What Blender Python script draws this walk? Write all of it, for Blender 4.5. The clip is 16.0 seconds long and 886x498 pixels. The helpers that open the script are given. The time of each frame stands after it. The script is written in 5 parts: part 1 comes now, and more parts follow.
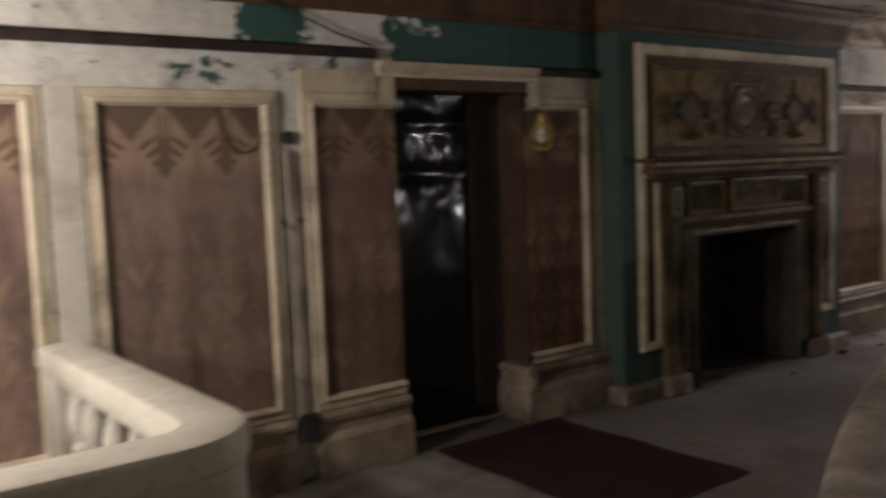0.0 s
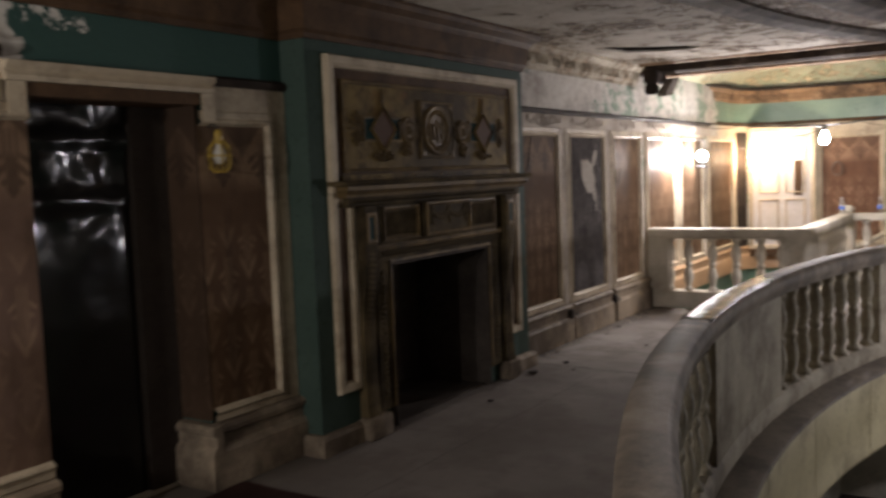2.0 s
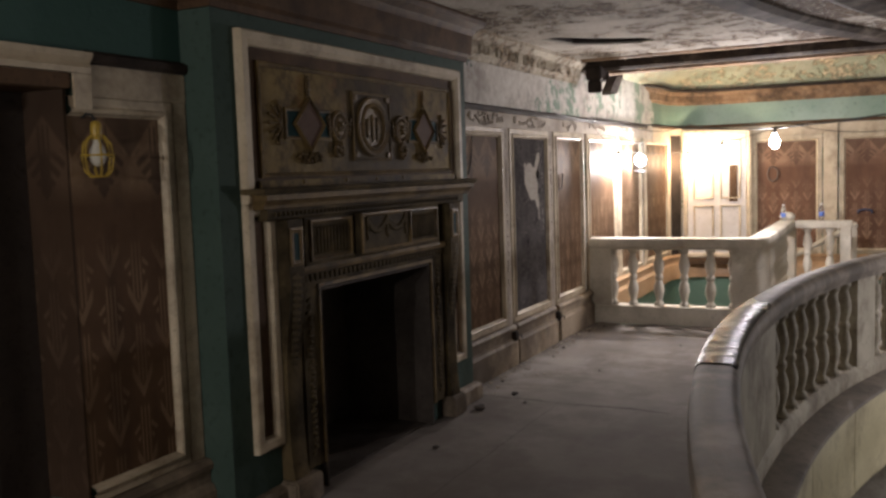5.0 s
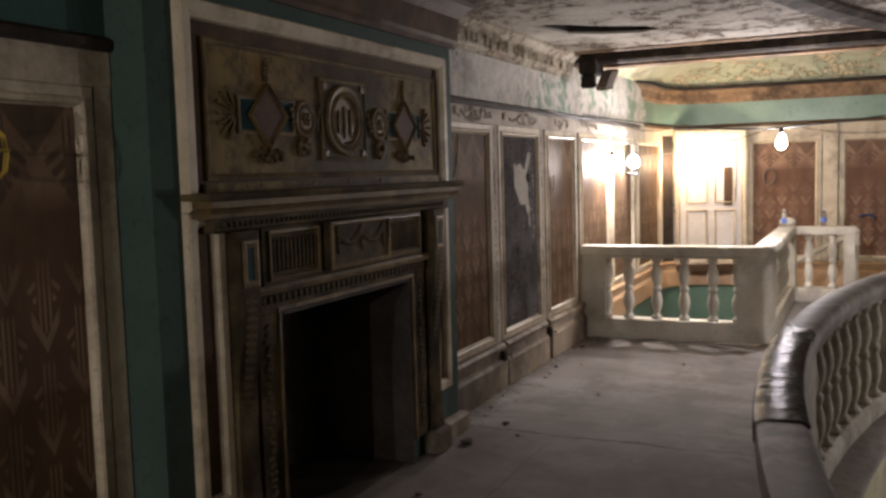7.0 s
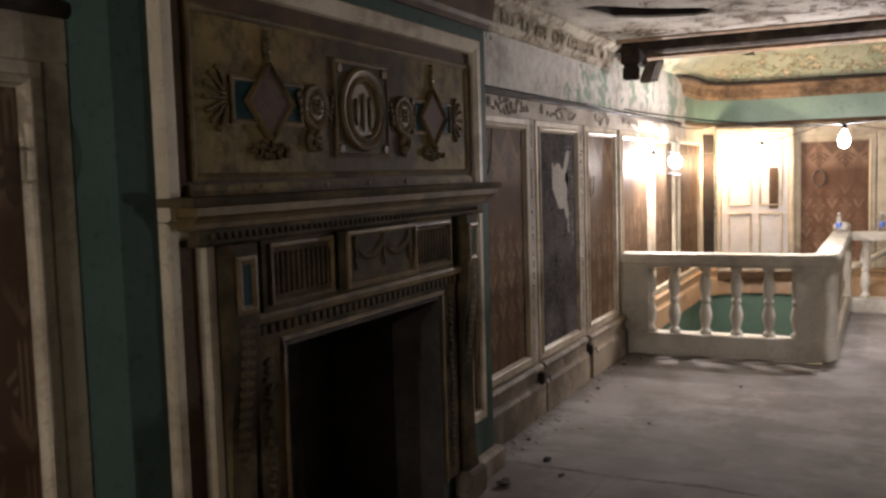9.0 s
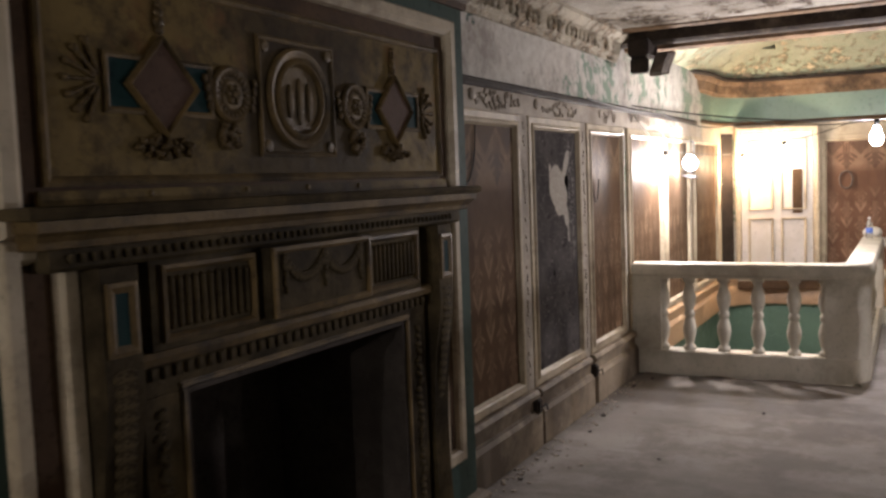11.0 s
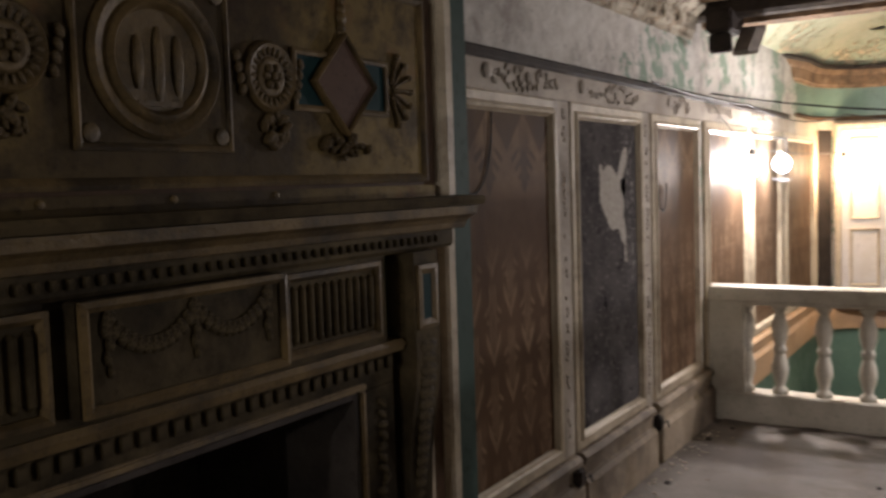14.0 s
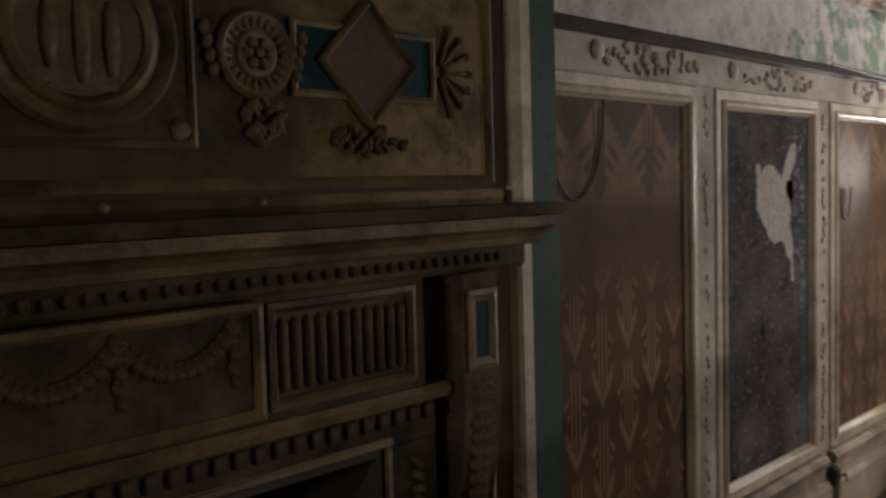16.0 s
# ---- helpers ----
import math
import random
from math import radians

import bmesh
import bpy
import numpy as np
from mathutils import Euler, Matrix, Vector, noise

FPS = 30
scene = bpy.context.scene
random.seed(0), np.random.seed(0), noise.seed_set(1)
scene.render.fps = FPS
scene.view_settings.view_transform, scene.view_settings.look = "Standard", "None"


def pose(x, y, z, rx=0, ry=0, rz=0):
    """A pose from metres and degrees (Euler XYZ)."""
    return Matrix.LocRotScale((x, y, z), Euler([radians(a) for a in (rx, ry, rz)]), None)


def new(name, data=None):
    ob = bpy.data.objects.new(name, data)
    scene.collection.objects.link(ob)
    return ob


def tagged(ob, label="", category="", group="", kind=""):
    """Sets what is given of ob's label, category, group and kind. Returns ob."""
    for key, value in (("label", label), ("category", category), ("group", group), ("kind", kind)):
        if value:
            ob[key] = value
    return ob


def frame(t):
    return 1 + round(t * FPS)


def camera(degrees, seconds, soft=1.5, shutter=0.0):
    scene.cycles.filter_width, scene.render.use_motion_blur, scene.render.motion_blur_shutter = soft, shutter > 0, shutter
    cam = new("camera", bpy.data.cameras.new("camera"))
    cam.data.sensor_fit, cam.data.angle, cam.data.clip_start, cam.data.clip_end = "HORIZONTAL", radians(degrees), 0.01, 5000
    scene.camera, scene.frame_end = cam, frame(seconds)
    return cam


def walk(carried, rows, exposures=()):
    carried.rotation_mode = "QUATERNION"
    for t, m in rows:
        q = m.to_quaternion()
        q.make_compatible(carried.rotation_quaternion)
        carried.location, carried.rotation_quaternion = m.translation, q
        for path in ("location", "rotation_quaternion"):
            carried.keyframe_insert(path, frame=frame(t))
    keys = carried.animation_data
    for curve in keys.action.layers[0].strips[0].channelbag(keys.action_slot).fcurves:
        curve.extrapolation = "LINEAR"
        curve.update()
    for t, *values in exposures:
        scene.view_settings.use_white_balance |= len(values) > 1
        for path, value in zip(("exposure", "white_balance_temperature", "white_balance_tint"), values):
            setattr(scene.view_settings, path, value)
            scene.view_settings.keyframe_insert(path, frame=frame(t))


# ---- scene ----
cam = camera(52.5, 16.0, 2.7, 0.95)
METRES, EYE, TILT, LEAN, TURN = 5.85, 1.575, 0.0, 0.0, -37.1
ROWS = [
    (0.0, 0.0, 0.0, 0.0, -0.2, -4.97, 2.26),
    (0.5, 0.004, 0.0337, 0.0037, -6.3, -4.99, 2.38),
    (1.0, 0.009, 0.0569, 0.0113, -11.28, -5.18, 2.1),
    (1.5, 0.0094, 0.0814, 0.0137, -16.11, -5.11, 2.0),
    (2.0, 0.0117, 0.1148, 0.0103, -20.46, -4.89, 2.13),
    (2.5, 0.0108, 0.1472, 0.0123, -23.64, -4.99, 2.0),
    (3.0, 0.0127, 0.1724, 0.012, -25.02, -4.98, 1.92),
    (5.5, 0.0554, 0.317, 0.0135, -27.14, -4.94, 1.84),
    (6.0, 0.0666, 0.3495, 0.0134, -28.26, -4.92, 1.83),
    (6.5, 0.0811, 0.3781, 0.0098, -28.49, -4.71, 1.95),
    (7.0, 0.0966, 0.4051, 0.0143, -27.84, -4.89, 1.61),
    (7.5, 0.1088, 0.4341, 0.0135, -27.19, -4.8, 1.58),
    (8.0, 0.1183, 0.4653, 0.0112, -27.0, -4.64, 1.71),
    (8.5, 0.1283, 0.4961, 0.0131, -26.88, -4.73, 1.65),
    (11.0, 0.2282, 0.6066, 0.0094, -25.42, -4.33, 2.11),
    (11.5, 0.2502, 0.6396, 0.0102, -26.75, -4.53, 2.01),
    (12.0, 0.276, 0.6706, 0.0083, -27.61, -4.48, 2.14),
    (12.5, 0.3021, 0.6944, 0.006, -27.22, -4.23, 2.35),
    (13.0, 0.3242, 0.7117, 0.01, -25.4, -4.29, 1.92),
    (13.5, 0.3437, 0.7384, 0.0115, -22.95, -4.22, 1.83),
    (14.0, 0.3609, 0.7706, 0.0114, -20.44, -4.16, 1.83),
    (14.5, 0.3795, 0.7998, 0.0119, -17.75, -4.21, 1.79),
    (15.0, 0.4014, 0.8165, 0.0095, -14.48, -3.85, 2.17),
    (15.5, 0.4259, 0.826, 0.0104, -10.97, -3.76, 1.85),
    (16.0, 0.446, 0.8439, 0.0113, -8.0, -3.76, 1.6),
]
walk(cam, [(t, pose(0, 0, EYE, TILT, LEAN, TURN) @ pose(METRES * x, METRES * y, METRES * z, 90 + pitch, roll, yaw)) for t, x, y, z, yaw, pitch, roll in ROWS],
     exposures=[(0.0, 0.49, 5880, 15), (2.5, 0.51, 5880, 15), (6.0, 0.54, 5880, 15), (12.0, 0.48, 5880, 15), (14.0, 0.36, 5880, 14), (16.0, 0.27, 5880, 13)])

# ---- plan, in metres ----
WALL_Y = 4.085          # face of the long panelled wall
BREAST_Y = 3.9          # face of the chimney breast
BREAST_X0, BREAST_X1 = 4.40, 7.05
DOOR_X0, DOOR_X1, DOOR_H = 2.785, 3.735, 2.06
FIRE_X0, FIRE_X1, FIRE_H = 5.095, 6.34, 1.072
STAIR_L, STAIR_R = 1.0, 10.40   # stair rails, square to the long wall
STAIR_Y = 2.36          # stair rails, along the long wall
FAR_X, BACK_X, SOUTH_Y = 14.7, -3.4, -8.5
WELL_X, WELL_Y, WELL_R = 5.75, -7.5, 9.4   # outer edge of the curved balustrade
CEIL = 2.72
BULBS = [(11.27, 3.975, 1.70), (14.20, 3.78, 1.70), (14.36, 3.34, 1.82), (11.04, 2.27, 1.86)]
FLOOD = (12.24, 3.93, 1.70)
BULBS_BEHIND = [(-0.35, 3.25, 1.86), (-1.9, 2.3, 1.86)]
# First is an added fill for the fascia, out of view; second lights the door's reflection.
BULBS_ACROSS_UNSEEN = [(9.3, -1.4, 0.85), (9.7, -5.1, 1.75)]

# ---- world and lamps ----
world = bpy.data.worlds.new("world")
world.use_nodes = True
world.node_tree.nodes["Background"].inputs["Color"].default_value = (0.5, 0.55, 0.65, 1)
world.node_tree.nodes["Background"].inputs["Strength"].default_value = 0.01
scene.world = world


def bulb_lamp(at, watts, color=(1.0, 0.88, 0.70), radius=0.045):
    light = bpy.data.lights.new("bulb_light", "POINT")
    light.energy, light.color, light.shadow_soft_size = watts, color, radius
    ob = new("bulb_light", light)
    ob.location = at


for at, watts, tone in zip(BULBS, (80, 26, 2, 82), ((1.0, 0.87, 0.76), (1.0, 0.56, 0.22), (1.0, 0.88, 0.76), (1.0, 0.89, 0.84))):
    bulb_lamp(at, watts, tone)
bulb_lamp((FLOOD[0] - 0.12, FLOOD[1] - 0.02, FLOOD[2] + 0.03), 38, (1.0, 0.92, 0.84), 0.05)
for at in BULBS_BEHIND:
    bulb_lamp(at, 75, (1.0, 0.90, 0.77))
for at, watts in zip(BULBS_ACROSS_UNSEEN, (95, 26)):
    bulb_lamp(at, watts, (1.0, 0.91, 0.87))


# ---- materials ----
class Nodes:
    """A short way to write node trees."""

    def __init__(self, name):
        self.mat = bpy.data.materials.new(name)
        self.mat.use_nodes = True
        self.t = self.mat.node_tree
        self.bsdf = self.t.nodes["Principled BSDF"]
        self.coord = self.t.nodes.new("ShaderNodeTexCoord").outputs["Object"]

    def add(self, kind, **inputs):
        node = self.t.nodes.new(kind)
        for key, value in inputs.items():
            sock = node.inputs[int(key[1:])] if key[0] == "i" and key[1:].isdigit() else node.inputs[key.replace("_", " ")]
            self.put(value, sock)
        return node

    def put(self, value, sock):
        if hasattr(value, "is_linked"):
            self.t.links.new(value, sock)
        elif isinstance(value, tuple) and len(value) == 3 and sock.type == "RGBA":
            sock.default_value = (*value, 1)
        else:
            sock.default_value = value

    def scaled(self, sx, sy, sz):
        return self.add("ShaderNodeMapping", Vector=self.coord, Scale=(sx, sy, sz)).outputs[0]

    def noise(self, scale, detail=4.0, rough=0.6, vec=None, distort=0.0):
        return self.add("ShaderNodeTexNoise", Vector=vec or self.coord, Scale=scale, Detail=detail, Roughness=rough, Distortion=distort).outputs["Fac"]

    def ramp(self, fac, lo, hi):
        return self.add("ShaderNodeMapRange", Value=fac, From_Min=lo, From_Max=hi).outputs[0]

    def mix(self, fac, a, b, blend="MIX"):
        node = self.t.nodes.new("ShaderNodeMix")
        node.data_type, node.blend_type = "RGBA", blend
        for sock, value in zip((node.inputs[0], node.inputs[6], node.inputs[7]), (fac, a, b)):
            self.put(value, sock)
        return node.outputs[2]

    def math(self, op, a, b=0.0):
        node = self.t.nodes.new("ShaderNodeMath")
        node.operation = op
        self.put(a, node.inputs[0])
        self.put(b, node.inputs[1])
        return node.outputs[0]

    def bump(self, height, strength=0.3, distance=0.01):
        out = self.add("ShaderNodeBump", Height=height, Strength=strength, Distance=distance).outputs[0]
        self.t.links.new(out, self.bsdf.inputs["Normal"])

    def done(self, color, rough=0.6, metal=0.0, spec=0.5):
        for key, value in (("Base Color", color), ("Roughness", rough), ("Metallic", metal), ("Specular IOR Level", spec)):
            self.put(value, self.bsdf.inputs[key])
        return self.mat


def plain(name, a, b, scale=6.0, rough=0.6, metal=0.0, bump=0.15, grime=None, spec=0.5, dirt=0.50):
    """Two tones of one colour at two scales, with a little relief and patchy dirt."""
    n = Nodes(name)
    big, fine = n.noise(scale), n.noise(scale * 9, 3.0)
    col = n.mix(n.ramp(big, 0.35, 0.68), a, b)
    col = n.mix(n.ramp(fine, 0.56, 0.78), col, tuple(c * 0.6 for c in a))
    if grime:
        col = n.mix(n.math("MULTIPLY", n.ramp(n.noise(scale * 0.45, 6.0, 0.7), dirt, dirt + 0.18), 0.85), col, grime)
    n.bump(n.math("ADD", n.math("MULTIPLY", big, 0.6), fine), bump, 0.006)
    return n.done(col, n.add("ShaderNodeMapRange", Value=fine, To_Min=rough - 0.1, To_Max=rough + 0.12).outputs[0], metal, spec)


CREAM = plain("cream_paint", (0.53, 0.455, 0.335), (0.40, 0.33, 0.23), 5.0, 0.5, bump=0.3, spec=0.3, grime=(0.17, 0.13, 0.09))
IVORY = plain("ivory_paint", (0.53, 0.495, 0.42), (0.43, 0.395, 0.325), 4.0, 0.5, bump=0.25, spec=0.25, grime=(0.30, 0.265, 0.21))
GREEN = plain("green_wall_paint", (0.046, 0.072, 0.060), (0.058, 0.087, 0.073), 3.0, 0.6, bump=0.15, spec=0.10)
FRIEZE_GREEN = plain("pale_green_gloss", (0.19, 0.265, 0.205), (0.14, 0.215, 0.165), 2.2, 0.3, bump=0.15, grime=(0.10, 0.14, 0.10))
BROWN = plain("brown_stained_wood", (0.070, 0.042, 0.024), (0.11, 0.066, 0.036), 6.0, 0.55, spec=0.08, grime=(0.035, 0.022, 0.014))
SMOKED = plain("smoked_bronze_wood", (0.075, 0.057, 0.031), (0.130, 0.098, 0.050), 4.0, 0.6, bump=0.45, spec=0.04, dirt=0.42, grime=(0.018, 0.014, 0.009))
BRONZE = plain("rubbed_bronze_relief", (0.105, 0.071, 0.029), (0.185, 0.126, 0.052), 7.0, 0.45, metal=0.1, bump=0.45, spec=0.25, dirt=0.46, grime=(0.03, 0.022, 0.013))
BLACK = plain("matt_black", (0.038, 0.031, 0.027), (0.052, 0.041, 0.034), 6.0, 0.9, spec=0.1)
AGED = plain("grimy_ivory_paint", (0.48, 0.44, 0.345), (0.35, 0.315, 0.24), 4.0, 0.6, bump=0.35, spec=0.12, dirt=0.45, grime=(0.15, 0.122, 0.09))
RUSTED = plain("rust_stained_moulding", (0.20, 0.125, 0.070), (0.30, 0.20, 0.12), 8.0, 0.7, bump=0.8, spec=0.1, dirt=0.46, grime=(0.055, 0.038, 0.026))
FIRE_SOOT = plain("sooty_firebrick", (0.056, 0.047, 0.041), (0.088, 0.074, 0.063), 4.0, 0.85, bump=0.6, spec=0.1, grime=(0.036, 0.031, 0.027))
TEAL = plain("teal_inset", (0.010, 0.032, 0.034), (0.014, 0.042, 0.042), 6.0, 0.6, spec=0.08)
DIAMOND = plain("plum_brown_panel", (0.088, 0.052, 0.036), (0.11, 0.066, 0.045), 8.0, 0.65, bump=0.1, spec=0.12)
CHAR_AND_SHADE = plain("charred_timber_and_hole_shade", (0.020, 0.016, 0.014), (0.045, 0.034, 0.027), 5.0, 0.7, bump=0.5, spec=0.12)
# Cream skirting beyond the rail, with the orange lamplight put into its colour.
TAN_LIT = plain("tan_orange_lit_skirting_paint", (0.46, 0.30, 0.17), (0.38, 0.24, 0.13), 3.0, 0.45, grime=(0.22, 0.13, 0.07))
RUG = plain("dark_red_rug", (0.082, 0.044, 0.038), (0.060, 0.032, 0.028), 3.0, 0.95, bump=0.6, spec=0.1)
WHITE = plain("white_door_paint", (0.60, 0.57, 0.55), (0.52, 0.49, 0.47), 3.0, 0.45, bump=0.1, grime=(0.5, 0.46, 0.4))
CABLE = plain("black_rubber_cable", (0.012, 0.012, 0.012), (0.02, 0.02, 0.02), 9.0, 0.6)
YELLOW = plain("yellow_plastic", (0.38, 0.26, 0.03), (0.30, 0.20, 0.025), 9.0, 0.4)
GREY_METAL = plain("grey_metal", (0.07, 0.07, 0.075), (0.11, 0.11, 0.115), 9.0, 0.45, metal=0.6)
HOSE = plain("dark_blue_hose", (0.02, 0.03, 0.07), (0.03, 0.04, 0.09), 9.0, 0.5)
BLUE_LABEL = plain("blue_label", (0.06, 0.12, 0.45), (0.10, 0.18, 0.5), 20.0, 0.4)


SOOT = plain("sooty_flaking_plaster", (0.030, 0.024, 0.020), (0.085, 0.066, 0.050), 7.0, 0.75, bump=0.8, spec=0.1, grime=(0.20, 0.17, 0.135))
SKIRT = plain("dirty_skirting_paint", (0.36, 0.295, 0.215), (0.25, 0.20, 0.145), 3.5, 0.65, bump=0.4, spec=0.15, dirt=0.40, grime=(0.085, 0.066, 0.05))
HEADER = plain("dusty_header_paint", (0.46, 0.41, 0.345), (0.35, 0.305, 0.25), 4.0, 0.7, bump=0.4, spec=0.12, grime=(0.17, 0.14, 0.11))
RING = plain("browned_metal", (0.07, 0.05, 0.04), (0.12, 0.09, 0.07), 12.0, 0.5)
LEDGE = plain("dirty_ledge", (0.19, 0.165, 0.14), (0.28, 0.24, 0.195), 3.0, 0.7, bump=0.3, grime=(0.07, 0.06, 0.05))
FASCIA = plain("yellowed_cream_paint", (0.60, 0.54, 0.33), (0.50, 0.44, 0.26), 3.0, 0.55, bump=0.2, grime=(0.22, 0.17, 0.09))


def make_sealed_cover():
    """Black sealing coat, lumpy, dull but for small glints."""
    n = Nodes("black_sealed_cover")
    lump, fine, dust = n.noise(16.0, 3.0, 0.5), n.noise(70.0, 3.0), n.noise(6.0, 6.0, 0.7)
    col = n.mix(n.ramp(lump, 0.4, 0.65), (0.016, 0.015, 0.016), (0.034, 0.031, 0.030))
    col = n.mix(n.math("MULTIPLY", n.ramp(dust, 0.52, 0.66), 0.7), col, (0.085, 0.074, 0.064))
    n.bump(n.math("ADD", lump, n.math("MULTIPLY", fine, 0.15)), 0.7, 0.012)
    return n.done(col, 0.24, 0.0, 0.005)


TAR = make_sealed_cover()


def make_gesso():
    """Dull bronze gesso, blotched, with a smoke stain up the middle of the panel."""
    n = Nodes("dull_bronze_gesso")
    big, fine, spot = n.noise(3.2, 5.0, 0.65), n.noise(30.0, 4.0), n.noise(7.0, 6.0, 0.7)
    col = n.mix(n.ramp(big, 0.36, 0.66), (0.135, 0.096, 0.039), (0.225, 0.160, 0.060))
    col = n.mix(n.ramp(fine, 0.56, 0.78), col, (0.070, 0.050, 0.025))
    col = n.mix(n.math("MULTIPLY", n.ramp(spot, 0.46, 0.62), 0.75), col, (0.045, 0.032, 0.018))
    col = n.mix(n.math("MULTIPLY", n.ramp(n.noise(5.0, 4.0, 0.6), 0.60, 0.70), 0.5), col, (0.20, 0.10, 0.045))
    x = n.add("ShaderNodeSeparateXYZ", Vector=n.coord).outputs[0]
    wob = n.math("MULTIPLY", n.math("SUBTRACT", n.noise(2.4, 5.0, 0.7), 0.5), 0.55)
    off = n.math("ABSOLUTE", n.math("ADD", n.math("SUBTRACT", x, 5.78), wob))
    col = n.mix(n.math("MULTIPLY", n.ramp(off, 0.44, 0.33), 0.72), col, (0.030, 0.022, 0.016))
    n.bump(n.math("ADD", n.math("MULTIPLY", big, 0.6), n.math("ADD", fine, spot)), 0.5, 0.006)
    return n.done(col, n.ramp(fine, -0.8, 1.5), 0.0, 0.06)


OLIVE = make_gesso()


def make_wallpaper(name, ground, light, dark, axis, pale_end=None):
    """Brown deco paper: rows of palm fronds on upright stems, dark pendants at the head, old dirt; paler and pinker
    towards low x.
    """
    n = Nodes(name)
    sep = n.add("ShaderNodeSeparateXYZ", Vector=n.coord)
    x, z = sep.outputs[axis], sep.outputs[2]
    soft = n.noise(2.2, 5.0, 0.65)

    def times(*fs):
        out = fs[0]
        for f in fs[1:]:
            out = n.math("MULTIPLY", out, f)
        return out

    def column(shift, period=0.30):
        """Distance from the middle of the nearest column of motifs."""
        f = n.math("SUBTRACT", n.math("FRACT", n.math("DIVIDE", n.math("ADD", x, shift), period)), 0.5)
        return n.math("ABSOLUTE", n.math("MULTIPLY", f, period))

    motif = None
    for ox, oz in ((0.0, 0.0), (0.15, 0.18)):
        u = column(ox)
        v = n.math("MULTIPLY", n.math("FRACT", n.math("DIVIDE", n.math("ADD", z, oz), 0.36)), 0.36)
        rise = n.math("SUBTRACT", v, n.math("MULTIPLY", u, 1.75))
        drop = n.math("ADD", v, n.math("MULTIPLY", u, 0.9))
        heart = times(n.ramp(rise, -0.006, 0.006), n.ramp(rise, 0.055, 0.045), n.ramp(u, 0.062, 0.052))
        blade = times(n.ramp(n.math("SINE", n.math("MULTIPLY", drop, 6.2832 / 0.052)), -0.15, 0.35), n.ramp(rise, 0.095, 0.105), n.ramp(drop, 0.30, 0.28), n.ramp(u, 0.030, 0.036), n.ramp(u, 0.098, 0.088))
        stem = times(n.ramp(n.math("COSINE", n.math("MULTIPLY", u, 6.2832 / 0.021)), -0.1, 0.4), n.ramp(u, 0.030, 0.026), n.ramp(v, 0.06, 0.08), n.ramp(v, 0.335, 0.31))
        both = n.math("MAXIMUM", n.math("MAXIMUM", heart, blade), stem)
        motif = both if motif is None else n.math("MAXIMUM", motif, both)
    uneven = n.math("MULTIPLY", n.math("SUBTRACT", soft, 0.5), 0.35)
    lower = n.ramp(n.math("ADD", z, uneven), 1.42, 1.22)
    motif = n.math("MULTIPLY", motif, lower)
    motif = n.math("MULTIPLY", motif, n.add("ShaderNodeMapRange", Value=n.noise(1.7, 4.0), From_Min=0.36, From_Max=0.60, To_Min=0.34).outputs[0])
    col = n.mix(n.ramp(soft, 0.3, 0.7), ground, tuple(c * 0.66 for c in ground))
    if pale_end:
        col = n.mix(n.math("MULTIPLY", n.ramp(n.math("ADD", x, n.math("MULTIPLY", n.noise(1.3, 5.0, 0.7), 1.4)), 3.9, 2.5), 0.85), col, n.mix(n.ramp(soft, 0.35, 0.68), pale_end, tuple(c * 0.62 for c in pale_end)))
    col = n.mix(n.math("MULTIPLY", motif, 0.46), col, light)
    # head of the panel: pale shoulders, dark pendants in two tiers with split fronds
    near, between = column(0.0), column(0.15)
    tier = n.math("SUBTRACT", n.math("SUBTRACT", z, 1.755), n.math("MULTIPLY", near, 1.15))
    low = n.math("SUBTRACT", n.math("SUBTRACT", z, 1.585), n.math("MULTIPLY", between, 1.25))
    split = n.ramp(n.math("SINE", n.math("MULTIPLY", n.math("ADD", z, n.math("MULTIPLY", between, 0.8)), 6.2832 / 0.062)), -0.5, 0.3)
    wing = times(n.ramp(low, -0.005, 0.01), n.ramp(z, 1.80, 1.76), n.ramp(between, 0.125, 0.11), n.math("MAXIMUM", split, n.ramp(between, 0.034, 0.026)))
    stalk = times(n.ramp(n.math("COSINE", n.math("MULTIPLY", between, 6.2832 / 0.028)), 0.0, 0.4), n.ramp(between, 0.036, 0.03), n.ramp(z, 1.74, 1.76), n.ramp(z, 1.90, 1.88))
    glow = times(n.ramp(z, 1.56, 1.66), n.ramp(soft, 0.34, 0.58))
    col = n.mix(n.math("MULTIPLY", glow, 0.50), col, light)
    col = n.mix(n.math("MULTIPLY", n.math("MAXIMUM", n.ramp(tier, -0.006, 0.012), n.math("MAXIMUM", wing, stalk)), 0.62), col, dark)
    stain = n.ramp(n.add("ShaderNodeTexNoise", Vector=n.scaled(3.0, 3.0, 0.7), Scale=1.6, Detail=6.0, Roughness=0.7).outputs["Fac"], 0.48, 0.68)
    col = n.mix(n.math("MULTIPLY", stain, 0.55), col, dark)
    fine = n.noise(60.0, 3.0)
    n.bump(n.math("ADD", n.math("ADD", fine, n.math("MULTIPLY", n.noise(4.0, 4.0), 2.0)), n.math("MULTIPLY", motif, 0.8)), 0.14, 0.006)
    return n.done(col, n.ramp(soft, -0.8, 1.5), 0.0, 0.035)


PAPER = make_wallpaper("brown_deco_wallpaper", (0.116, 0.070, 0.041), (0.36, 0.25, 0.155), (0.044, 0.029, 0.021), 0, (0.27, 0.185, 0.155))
PAPER_FAR = make_wallpaper("brown_deco_wallpaper_end_wall", (0.155, 0.086, 0.056), (0.40, 0.27, 0.18), (0.075, 0.044, 0.033), 1)
